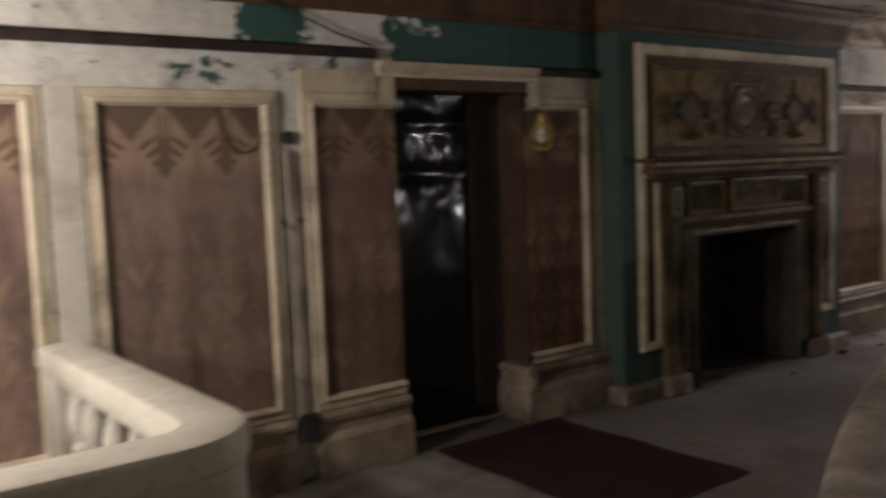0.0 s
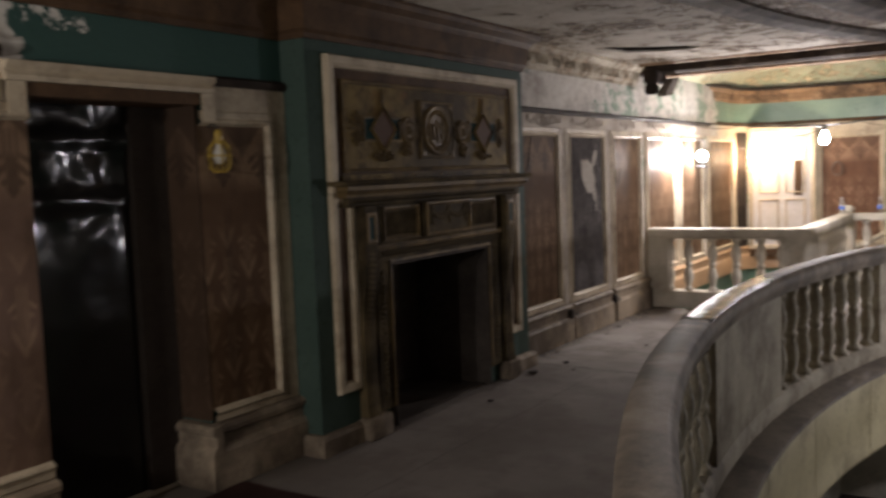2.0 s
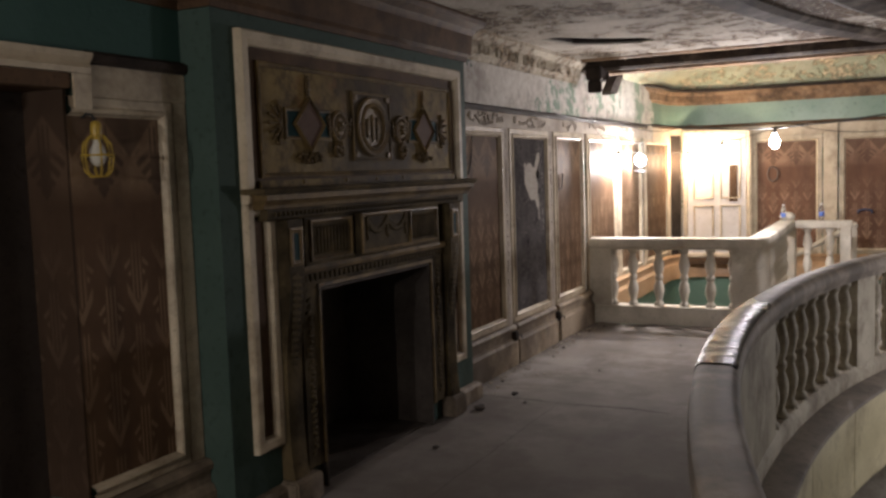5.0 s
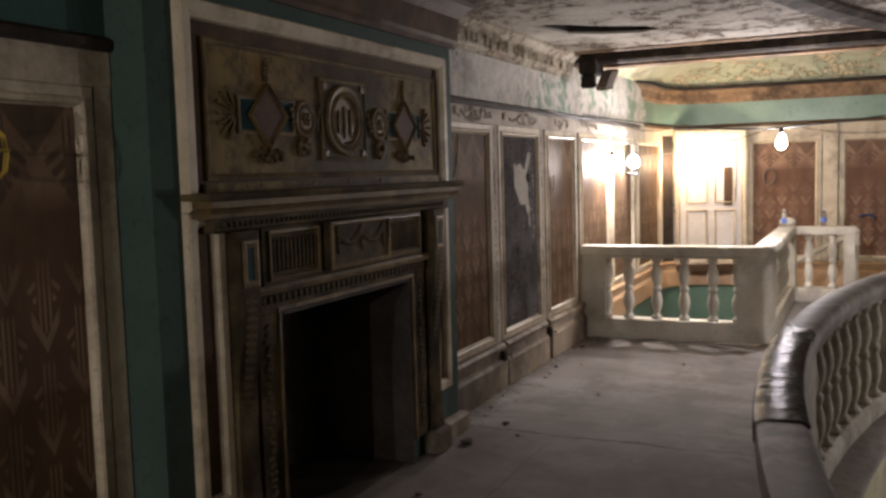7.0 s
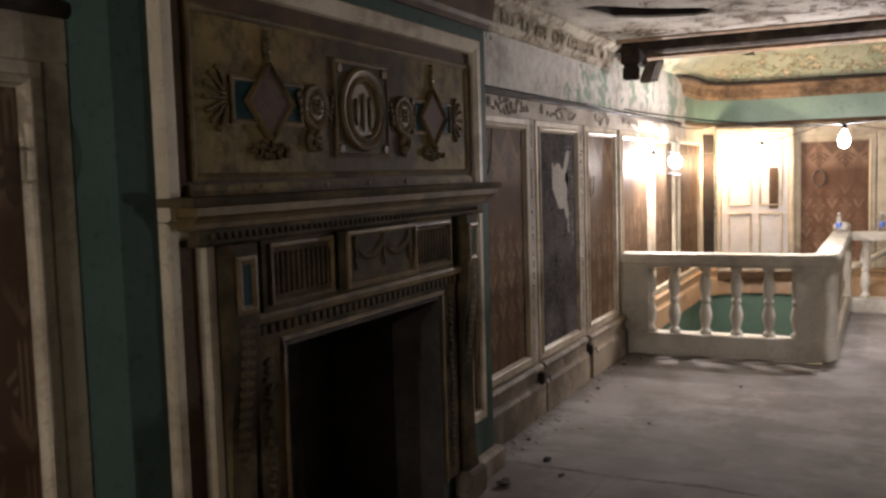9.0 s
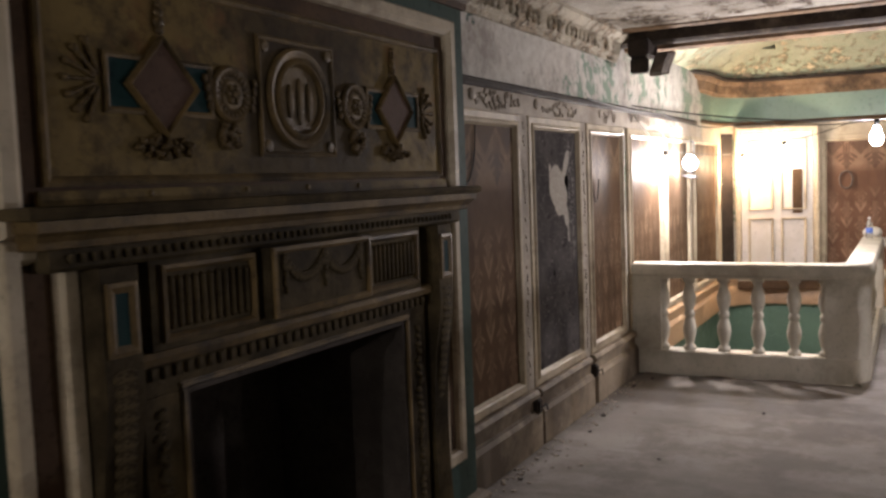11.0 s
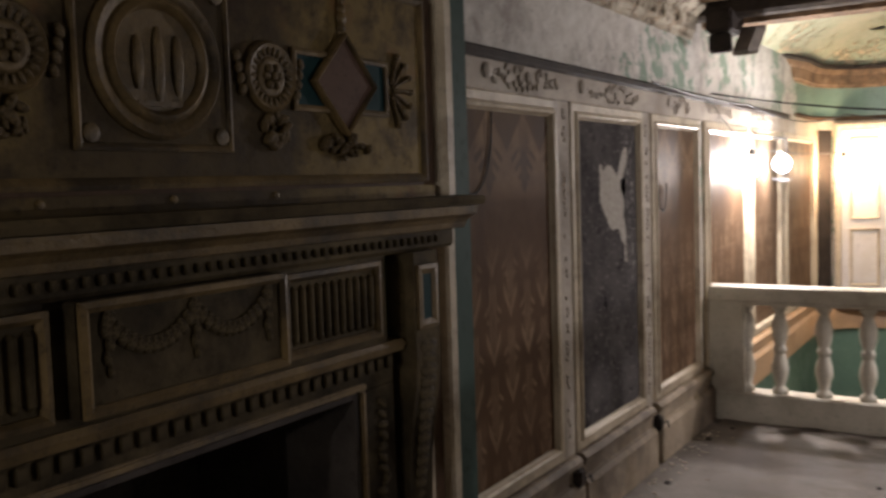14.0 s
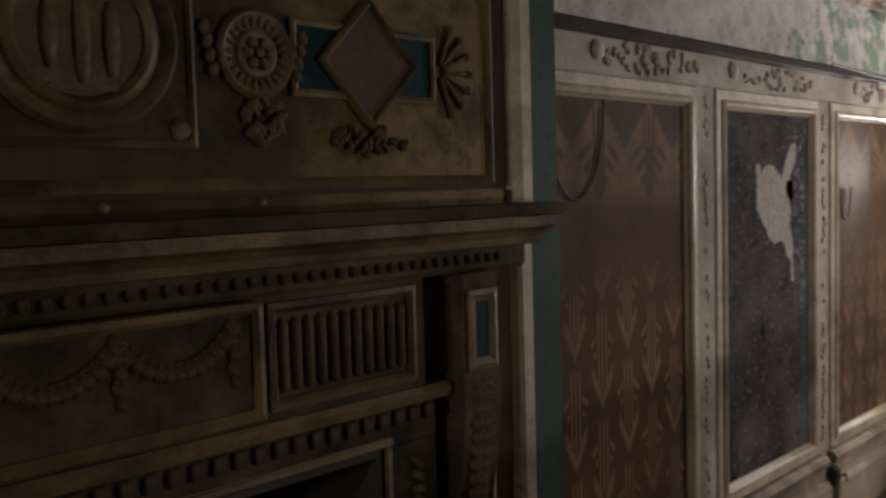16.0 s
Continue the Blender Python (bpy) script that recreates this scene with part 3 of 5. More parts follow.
def build_ceiling():
    bm = bmesh.new()
    # slab with a torn hole, then the rest
    hole = [(8.28, 3.78), (8.55, 3.70), (8.78, 3.66), (8.95, 3.42), (9.05, 3.15), (8.95, 2.98), (8.75, 3.05), (8.62, 3.25), (8.48, 3.42), (8.36, 3.52), (8.26, 3.62)]
    frame_pts = [(8.1, 3.9), (8.6, 3.9), (9.2, 3.9), (9.2, 3.6), (9.2, 3.3), (9.2, 2.8), (8.8, 2.8), (8.5, 2.8), (8.1, 2.8), (8.1, 3.3), (8.1, 3.6)]
    rings(bm, [[(x, y, z) for x, y in pts] for pts, z in ((frame_pts, CEIL), (hole, CEIL - 0.012), (hole, CEIL + 0.004))])
    # Lining and backing get a dark colour in place of the hole's own shade.
    lining = rings(bmesh.new(), [[(x, y, z) for x, y in hole] for z in (CEIL + 0.005, CEIL + 0.39)])
    structure("ceiling_hole", lining, CHAR_AND_SHADE, "lining of the torn ceiling hole, coloured dark for its shade")
    for x0, x1, y0, y1 in ((BACK_X, 8.1, SOUTH_Y, WALL_Y), (9.2, BEAM_X0, SOUTH_Y, WALL_Y), (8.1, 9.2, SOUTH_Y, 2.8), (8.1, 9.2, 3.9, WALL_Y)):
        box(bm, x0, x1, y0, y1, CEIL, CEIL + 0.16)
    structure("ceiling", bm, CEILING, "stained and peeling plaster ceiling with a torn hole")
    structure("ceiling_void", boxes((BACK_X, BEAM_X0, SOUTH_Y, WALL_Y, CEIL + 0.4, CEIL + 0.5)), CHAR_AND_SHADE, "backing above the ceiling hole, coloured dark for its shade")
    structure("ceiling_stair_hall", boxes((BEAM_X1, FAR_X + 0.3, SOUTH_Y, WALL_Y, 3.05, 3.3)), COVE, "cream ceiling over the stair, paint peeling")
    cove = [(0.0, 2.69), (-0.10, 2.75), (-0.30, 2.87), (-0.55, 2.99), (-0.9, 3.045), (-0.9, 3.06), (0.0, 3.06)]
    structure("ceiling_cove", sweep(bmesh.new(), [(BEAM_X1 + 0.9, WALL_Y)] + END_PATH, cove), COVE, "cream painted cove under the stair ceiling", True)
    # ceiling mouldings over the edge of the well
    for r, w in ((WELL_R + 0.36, 0.13), (WELL_R - 0.28, 0.17)):
        prof = [(r - w, CEIL), (r - w, CEIL - 0.02), (r - w * 0.5, CEIL - 0.045), (r + w * 0.5, CEIL - 0.06), (r + w, CEIL - 0.03), (r + w, CEIL)]
        structure("ceiling_moulding", run_arc(bmesh.new(), -0.80, 0.50, 60, prof), SOOT, "soot-dark curved ceiling moulding over the well")
    bm = bmesh.new()
    run_y(bm, SOUTH_Y, WALL_Y - 0.002, [(BEAM_X0, 2.64), (BEAM_X0 + 0.04, 2.62), (BEAM_X0 + 0.10, 2.615), (BEAM_X1, 2.70), (BEAM_X1, 3.3), (BEAM_X0, 3.3)])
    structure("ceiling_beam", bm, SOOT, "blackened beam across the ceiling")
    bm = bmesh.new()
    run_y(bm, SOUTH_Y, WALL_Y - 0.004, [(BEAM_X0 - 0.22, CEIL + 0.01), (BEAM_X0 - 0.20, 2.708), (BEAM_X0 - 0.12, 2.70), (BEAM_X0 - 0.10, 2.705), (BEAM_X0 - 0.10, CEIL + 0.01)])
    run_y(bm, SOUTH_Y, WALL_Y - 0.004, [(BEAM_X1 - 0.12, 2.665), (BEAM_X1 - 0.08, 2.61), (BEAM_X1 + 0.03, 2.60), (BEAM_X1 + 0.07, 2.635), (BEAM_X1 + 0.15, 2.65), (BEAM_X1 + 0.19, 2.69), (BEAM_X1 + 0.26, 2.70), (BEAM_X1 + 0.30, 2.76), (BEAM_X1 + 0.003, 2.80), (BEAM_X1 + 0.003, 2.70)])
    structure("beam_moulding", bm, RUSTED, "flaking plaster moulding along the beam")


def build_cornices():
    path = [(BACK_X, WALL_Y), (BREAST_X0, WALL_Y), (BREAST_X0, BREAST_Y), (BREAST_X1, BREAST_Y), (BREAST_X1, WALL_Y - 0.01)]
    prof = [(-0.002, 2.42), (-0.018, 2.42), (-0.022, 2.45), (-0.04, 2.47), (-0.05, 2.60), (-0.075, 2.64), (-0.12, 2.67), (-0.13, 2.70), (-0.13, CEIL - 0.002), (-0.002, CEIL - 0.002)]
    structure("cornice_brown", sweep(bmesh.new(), path, prof), BROWN, "dark brown cornice over the door and fireplace")
    prof = [(-0.002, 2.50), (-0.022, 2.50), (-0.028, 2.53), (-0.045, 2.545), (-0.06, 2.64), (-0.09, 2.665), (-0.12, 2.69), (-0.12, CEIL - 0.002), (-0.002, CEIL - 0.002)]
    structure("cornice_plaster", sweep(bmesh.new(), [(BREAST_X1 + 0.001, WALL_Y), (BEAM_X0 - 0.02, WALL_Y)], prof), CROWN_PEEL, "flaking plaster cornice with broken leaf ornament")
    rnd = random.Random(3)
    bm = bmesh.new()
    for k in range(34):
        if rnd.random() < 0.75:
            x = 7.13 + k * 0.085
            blob(bm, (x, WALL_Y - 0.056, 2.592), (0.033, 0.018, 0.045), 8, 5, rnd.uniform(-0.5, 0.5))
    tagged(part("cornice_ornament", bm, CROWN_PEEL), "broken leaf ornament along the plaster cornice", "ornament", kind="stuff")
    start = [(12.8, WALL_Y + 0.14), (13.5, WALL_Y)] + END_PATH[1:]
    structure("frieze_stair_hall", sweep(bmesh.new(), start, [(0.0, 2.20), (-0.010, 2.20), (-0.010, 2.50), (0.0, 2.50)]), FRIEZE_GREEN, "pale green gloss frieze on the curved end wall", True)
    prof = [(0.0, 2.49), (-0.03, 2.49), (-0.035, 2.51), (-0.05, 2.52), (-0.06, 2.62), (-0.085, 2.635), (-0.10, 2.67), (-0.12, 2.68), (-0.12, 2.70), (0.0, 2.70)]
    structure("cornice_stair_hall", sweep(bmesh.new(), start, prof), RUSTED, "brown cornice round the curved end wall", True)
    prof = [(-0.101, 2.668), (-0.130, 2.682), (-0.136, 2.706), (-0.02, 2.712)]
    structure("cornice_bead", sweep(bmesh.new(), start, prof), CHAR_AND_SHADE, "blackened top edge of the end wall cornice", True)
    structure("picture_rail_stair_hall", sweep(bmesh.new(), start, [(0.0, 2.16), (-0.03, 2.16), (-0.035, 2.185), (-0.02, 2.203), (0.0, 2.203)]), BROWN, "dark picture rail on the end wall", True)
    structure("header_stair_hall", sweep(bmesh.new(), start, [(0.0, 2.0), (-0.02, 2.0), (-0.022, 2.155), (0.0, 2.155)]), CREAM, "cream board over the end wall panels", True)
    rail = [(WALL_Y, 2.185), (WALL_Y - 0.035, 2.185), (WALL_Y - 0.045, 2.20), (WALL_Y - 0.045, 2.225), (WALL_Y - 0.02, 2.24), (WALL_Y, 2.24)]
    structure("picture_rail", run_x(bmesh.new(), BACK_X, 2.678, rail), CHAR_AND_SHADE, "dark brown picture rail over the panels")
    rail = [(y, z - 0.055) for y, z in rail]
    structure("picture_rail", run_x(bmesh.new(), 3.845, BREAST_X0 - 0.004, rail), CHAR_AND_SHADE, "short dark picture rail beside the chimney breast")
    rail = [(y, z - 0.01) for y, z in rail]
    structure("picture_rail", run_x(bmesh.new(), BREAST_X1 + 0.004, 13.0, [(y + 0.012 if y < WALL_Y else y, z) for y, z in rail]), CHAR_AND_SHADE, "grimy picture rail over the panels")


def build_trim():
    """Header boards over the panels and the stepped skirting under them."""
    for x0, x1 in ((2.21, 2.68), (3.842, BREAST_X0 - 0.003), (BREAST_X1 + 0.003, 13.0)):
        hi = 2.12 if x0 < 3 else 2.13
        bm = boxes((x0, x1, WALL_Y - 0.022, WALL_Y - 0.001, 2.0, hi), bevel=0.004)
        structure("header_board", bm, CREAM if x0 < 7 else HEADER, "old cream header board over the wall panels")
    skirt = [(0.0, 0.003), (0.075, 0.003), (0.075, 0.20), (0.06, 0.225), (0.045, 0.235), (0.045, 0.29), (0.062, 0.30), (0.066, 0.325), (0.05, 0.345), (0.0, 0.35)]
    for x0, x1 in ((STAIR_L - 0.0, 2.07), (2.21, DOOR_X0), (DOOR_X1, BREAST_X0 - 0.003), (BREAST_X1 + 0.003, 8.22), (8.26, 9.24), (9.32, STAIR_R - 0.01)):
        structure("skirting", run_x(bmesh.new(), x0, x1, [(WALL_Y - 0.001 - o, z) for o, z in skirt]), SKIRT, "chipped cream stepped skirting board")
    for x0, x1 in ((STAIR_R + 0.22, 13.0),):
        structure("skirting", run_x(bmesh.new(), x0, x1, [(WALL_Y - 0.001 - o, z) for o, z in skirt]), TAN_LIT, "tan skirting over the stair, orange light put into its colour")
    structure("skirting_stair_hall", sweep(bmesh.new(), END_PATH, [(-o, z) for o, z in skirt]), TAN_LIT, "tan skirting round the end wall, orange light put into its colour", True)
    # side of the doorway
    structure("door_reveal", boxes((DOOR_X1 - 0.012, DOOR_X1 + 0.001, WALL_Y - 0.009, WALL_Y + 0.25, 0.36, DOOR_H - 0.004)), PAPER_SIDE_SHADED, "brown papered side of the doorway, shade in its colour")
    structure("reveal_skirting", run_y(bmesh.new(), WALL_Y - 0.0755, WALL_Y + 0.25, [(DOOR_X1 - 0.001 - o, z) for o, z in skirt]), SKIRT, "chipped cream skirting turning into the doorway")


build_walls()
build_floor()
build_ceiling()
build_cornices()
build_trim()


# ---- wall panels ----
FRAME = [(0.0, 0.0), (0.0, 0.020), (0.006, 0.026), (0.040, 0.026), (0.046, 0.036), (0.056, 0.040), (0.066, 0.034), (0.072, 0.018), (0.078, 0.012), (0.078, 0.0)]


def wall_panel(u0, u1, field, label, place, base, v0=0.35, v1=2.0, group="wall panels", frame=CREAM, open_side=0):
    """A framed panel; u0 and u1 are the frame's outer edges."""
    ob = thing("wall_panel", label, "panel", group, base)
    bm = bmesh.new()
    w = 0.074
    wl, wr = (0.0 if open_side < 0 else w), (0.0 if open_side > 0 else w)
    vs = [[bm.verts.new(place(u, v, n)) for n in (0.002, 0.010)] for u, v in ((u0 + wl, v0 + w), (u1 - wr, v0 + w), (u1 - wr, v1 - w), (u0 + wl, v1 - w))]
    bm.faces.new([p[1] for p in vs])
    for i in range(4):
        bm.faces.new((vs[i][0], vs[(i + 1) % 4][0], vs[(i + 1) % 4][1], vs[i][1]))
    part("panel_field", bm, field, ob)
    bm = bmesh.new()
    if open_side:
        a, b, s = (u0, u1, 1) if open_side > 0 else (u1, u0, -1)
        rings(bm, [[place(u, v, n) for u, v in ((b, v0 + i), (a + s * i, v0 + i), (a + s * i, v1 - i), (b, v1 - i))] for i, n in FRAME], closed=False)
    else:
        frame_moulding(bm, u0, u1, v0, v1, FRAME, place)
    part("panel_frame", bm, frame, ob, "old cream moulded frame")
    return ob


def build_panels():
    north = on_long_wall(WALL_Y)
    brown = "brown deco wallpaper panel in a cream moulded frame"
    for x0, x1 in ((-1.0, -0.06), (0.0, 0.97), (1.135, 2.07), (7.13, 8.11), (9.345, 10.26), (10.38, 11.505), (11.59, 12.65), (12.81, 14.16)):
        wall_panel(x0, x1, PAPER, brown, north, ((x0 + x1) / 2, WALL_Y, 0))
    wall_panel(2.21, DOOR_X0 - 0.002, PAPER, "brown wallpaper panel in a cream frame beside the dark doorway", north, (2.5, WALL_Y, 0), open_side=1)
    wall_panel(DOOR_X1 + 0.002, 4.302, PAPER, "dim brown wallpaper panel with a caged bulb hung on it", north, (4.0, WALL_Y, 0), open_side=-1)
    slate = wall_panel(8.25, 9.205, SLATE, "stripped grey panel with a torn pale patch and hole", north, (8.78, WALL_Y, 0))
    bm = bmesh.new()
    rnd = random.Random(8)
    # A flat black patch drawn for the dark inside of the hole.
    pts = [(8.93 + 0.045 * (0.6 + 0.5 * rnd.random()) * math.cos(a), WALL_Y - 0.0125, 1.60 + 0.06 * (0.6 + 0.5 * rnd.random()) * math.sin(a)) for a in (2 * math.pi * k / 11 for k in range(11))]
    bm.faces.new([bm.verts.new(p) for p in pts])
    bmesh.ops.solidify(bm, geom=bm.faces[:], thickness=-0.001)
    part("hole", bm, BLACK, slate, "flat black patch for the dark inside of a broken hole")
    # end wall
    def far(x):
        return lambda u, v, n: (x - n, u, v)
    wall_panel(2.06, 2.99, PAPER_FAR, "brown wallpaper panel with a metal ring on it", far(14.70), (14.7, 2.5, 0))
    wall_panel(0.75, 1.85, PAPER_FAR, "brown wallpaper panel in a cream frame, end wall", far(14.72), (14.72, 1.3, 0))
    wall_panel(-0.6, 0.6, PAPER_FAR, "brown wallpaper panel in a cream frame, end wall", far(14.73), (14.73, 0, 0))
    structure("pilaster_strip", boxes((14.655, 14.70, 1.865, 2.045, 0.35, 2.15), bevel=0.008), CREAM, "cream pilaster strip between end wall panels")
    structure("pilaster_strip", boxes((0.985, 1.130, WALL_Y - 0.03, WALL_Y - 0.001, 0.0, 2.0), bevel=0.006), IVORY, "white painted strip where the stair rail meets the wall")
    structure("pilaster_strip", boxes((8.114, 8.246, WALL_Y - 0.018, WALL_Y - 0.001, 0.0, 2.0), bevel=0.004), HEADER, "chipped plaster strip between two panels")
    structure("pilaster_strip", boxes((9.209, 9.341, WALL_Y - 0.016, WALL_Y - 0.001, 0.0, 2.0), bevel=0.004), HEADER, "chipped plaster strip between two panels")
    structure("pilaster_strip", boxes((4.306, BREAST_X0 - 0.004, WALL_Y - 0.020, WALL_Y - 0.001, 0.35, 2.0), bevel=0.004), CREAM, "old cream board between the panel and the chimney breast")
    structure("pilaster_strip", boxes((11.509, 11.586, WALL_Y - 0.016, WALL_Y - 0.001, 0.35, 2.0), bevel=0.004), CREAM, "cream strip between two panels over the stair")
    structure("corner_board", sweep(bmesh.new(), END_PATH[2:4], [(0, 0.35), (-0.02, 0.35), (-0.02, 2.06), (0, 2.06)]), CREAM, "cream board on the curved corner", True)
    structure("corner_strip", sweep(bmesh.new(), END_PATH[3:6], [(0, 0.35), (-0.03, 0.35), (-0.03, 2.06), (0, 2.06)]), CHAR_AND_SHADE, "dark strip beside the white door", True)


UNIT_BLOBS = {}


def bead(name, material, parent, c, r, lean=0.0):
    """One small carved leaf or fruit: a part on a shared rounded mesh."""
    if material.name not in UNIT_BLOBS:
        bm = blob(bmesh.new(), (0, 0, 0), (1, 1, 1), 8, 5)
        bmesh.ops.recalc_face_normals(bm, faces=bm.faces)
        me = bpy.data.meshes.new(name)
        bm.to_mesh(me)
        bm.free()
        for p in me.polygons:
            p.use_smooth = True
        me.materials.append(material)
        UNIT_BLOBS[material.name] = me
    return share(name, UNIT_BLOBS[material.name], parent, Matrix.Translation(c) @ Matrix.Rotation(-lean, 4, "Y") @ Matrix.Diagonal((*r, 1)))


def carved(parent, material, x, z, w, h, y, count, seed, depth=0.012):
    """A clump of carved leaves and fruit."""
    rnd = random.Random(seed)
    for _ in range(count):
        a, r = rnd.uniform(0, 6.28), math.sqrt(rnd.random())
        size = rnd.uniform(0.25, 0.5) * min(w, h)
        bead("leaf", material, parent, (x + w * r * math.cos(a), y, z + h * r * math.sin(a)), (size * 0.55, depth * rnd.uniform(0.7, 1.3), size), rnd.uniform(-1.4, 1.4))


def build_header_ornaments():
    for x, w, z, seed, n in ((7.80, 0.34, 2.065, 1, 46), (8.75, 0.38, 2.065, 2, 40), (9.85, 0.20, 2.07, 3, 22), (10.8, 0.3, 2.07, 4, 26), (12.0, 0.3, 2.07, 5, 22)):
        ob = thing("carved_ornament", "broken carved plaster swag on the header board", "ornament", "carved ornaments", (x, WALL_Y, z))
        carved(ob, HEADER, x, z, w, 0.045, WALL_Y - 0.026, n, seed, 0.008)
        bm = bmesh.new()
        lathe(bm, [(0.0, 0), (0.028, 0.001), (0.034, 0.010), (0.024, 0.018), (0.006, 0.02)], (0, 0, 0), 12)
        bm.transform(pose(x - w * 0.95, WALL_Y - 0.02, z + 0.01, 90, 0, 0))
        part("rosette", bm, HEADER, ob, "", True)
    # carved strips between the panels
    for x, seed in ((8.18, 21), (9.275, 22)):
        rnd = random.Random(seed)
        ob = thing("carved_strip", "chipped carved plaster strip between wall panels", "ornament", "carved strips", (x, WALL_Y, 0))
        for k in range(60):
            if rnd.random() < 0.45:
                continue
            bead("leaf", HEADER, ob, (x + rnd.uniform(-0.012, 0.012), WALL_Y - 0.018, 0.42 + k * 0.026), (0.010, 0.008, 0.015), rnd.uniform(-1, 1))


def build_doorway():
    door = tagged(new("door_1"), "closed door covered with creased black plastic sheet", "door", kind="structure")
    door.location = (3.26, WALL_Y + 0.28, 0)
    bm = bmesh.new()
    n, m = 26, 70
    rows = []
    for j in range(m + 1):
        z = 0.015 + (DOOR_H - 0.03) * j / m
        loose = 0.15 + 0.85 * min(1.0, max(0.0, (z - 1.25) / 0.3))
        fold = 0.020 * math.exp(-((z - 1.56) / 0.045) ** 2) + 0.016 * math.exp(-((z - 1.86) / 0.035) ** 2)
        rows.append([(DOOR_X0 + 0.01 + 0.70 * i / n,
                      WALL_Y + 0.262 - fold + loose * (0.024 * noise.noise((i * 0.16, j * 0.12, 1.0)) + 0.006 * noise.noise((i * 0.6, j * 0.4, 4.0))), z) for i in range(n + 1)])
    rings(bm, rows, closed=False)
    bmesh.ops.solidify(bm, geom=bm.faces[:], thickness=0.02)
    part("plastic_sheet", bm, SHEET, door, "creased black plastic sheeting", True)
    part("jamb_board", boxes((DOOR_X0 + 0.715, DOOR_X1 - 0.013, WALL_Y + 0.22, WALL_Y + 0.27, 0.004, DOOR_H - 0.036)), BLACK, door, "matt black jamb board")
    structure("doorway_back", boxes((DOOR_X0, DOOR_X1, WALL_Y + 0.5, WALL_Y + 0.59, 0, DOOR_H - 0.004)), BLACK, "dark boards behind the door")
    bm = boxes((DOOR_X0, DOOR_X1, WALL_Y + 0.20, WALL_Y + 0.26, 0.002, 0.02), bevel=0.004)
    structure("door_sill", bm, IVORY, "pale metal door sill")
    ob = thing("door_frame", "cream moulded head of the doorway with short ears", "door frame", "", (3.28, WALL_Y, DOOR_H))
    h0 = DOOR_H + 0.028
    prof = [(WALL_Y - 0.001, h0), (WALL_Y - 0.045, h0), (WALL_Y - 0.050, h0 + 0.022), (WALL_Y - 0.040, h0 + 0.040), (WALL_Y - 0.056, h0 + 0.060), (WALL_Y - 0.066, h0 + 0.082), (WALL_Y - 0.001, h0 + 0.088)]
    part("head", run_x(bmesh.new(), 2.68, 3.84, prof), CREAM, ob)
    for x0, x1 in ((2.68, 2.772), (3.746, 3.838)):
        part("ear", boxes((x0, x1, WALL_Y - 0.048, WALL_Y - 0.0385, 1.945, h0 - 0.002), bevel=0.003), CREAM, ob)
    part("head_lining", boxes((2.774, 3.744, WALL_Y - 0.036, WALL_Y - 0.001, DOOR_H - 0.034, h0 - 0.002), bevel=0.003), BROWN, ob, "dark brown wooden lintel")
    part("soffit", boxes((DOOR_X0 + 0.004, DOOR_X1 - 0.015, WALL_Y + 0.0, WALL_Y + 0.24, DOOR_H - 0.035, DOOR_H - 0.003)), BROWN, ob, "brown wooden soffit")
    # white door in the curved end wall
    door = tagged(new("door_2"), "white painted two-panel door in a cream frame", "door", kind="structure")
    door.location = (14.55, 3.45, 0.33)
    turn = Matrix.Translation((14.545, 3.45, 0)) @ Matrix.Rotation(radians(13), 4, "Z")

    def local(bm):
        bm.transform(turn)
        return bm
    part("leaf", local(boxes((-0.02, 0.02, -0.40, 0.40, 0.36, 2.06), bevel=0.004)), WHITE, door)
    for y0, y1 in ((-0.33, -0.04), (0.04, 0.33)):
        for z0, z1 in ((0.45, 1.05), (1.14, 1.98)):
            bm = bmesh.new()
            frame_moulding(bm, y0, y1, z0, z1, [(0, 0), (0, 0.012), (0.012, 0.016), (0.03, 0.004), (0.03, 0)], lambda u, v, n: (-0.0215 - n, u, v))
            part("panel_moulding", local(bm), CREAM, door)
    bm = bmesh.new()
    frame_moulding(bm, -0.47, 0.47, 0.30, 2.13, [(0, -0.10), (0, 0.03), (0.02, 0.036), (0.05, 0.03), (0.064, 0.012), (0.064, -0.10)], lambda u, v, n: (-0.02 - n, u, v))
    part("door_casing", local(bm), CREAM, door)
    part("notice", local(boxes((-0.034, -0.030, -0.28, -0.17, 1.10, 1.62))), BROWN, door, "brown strip hung on the door")
    part("sill", local(boxes((-0.10, 0.02, -0.46, 0.46, 0.20, 0.295), bevel=0.01)), BROWN, door, "brown wooden sill")


build_panels()
build_header_ornaments()
build_doorway()


# ---- fireplace ----
MID_X = 5.72


def turned_disc(bm, x, y, z, profile, segments=24, sx=1.0, sz=1.0):
    """A disc turned on an axis square to the wall; profile rows are (radius, height off the wall)."""
    loops = [[(x + r * sx * math.cos(a), y - h, z + r * sz * math.sin(a)) for a in (2 * math.pi * k / segments for k in range(segments))] for r, h in profile]
    return rings(bm, loops, True, True)


def palmette(parent, x, y, z, side, size):
    """Leaves fanning to one side."""
    for k in range(7):
        a = radians(-66 + 22 * k)
        for f, r in ((0.35, (0.22, 0.010, 0.055)), (0.7, (0.22, 0.010, 0.055)), (0.95, (0.10, 0.012, 0.09))):
            bead("leaf", BRONZE, parent, (x + side * size * f * math.cos(a), y, z + size * f * math.sin(a)), (size * r[0], r[1], size * r[2]), a * side)


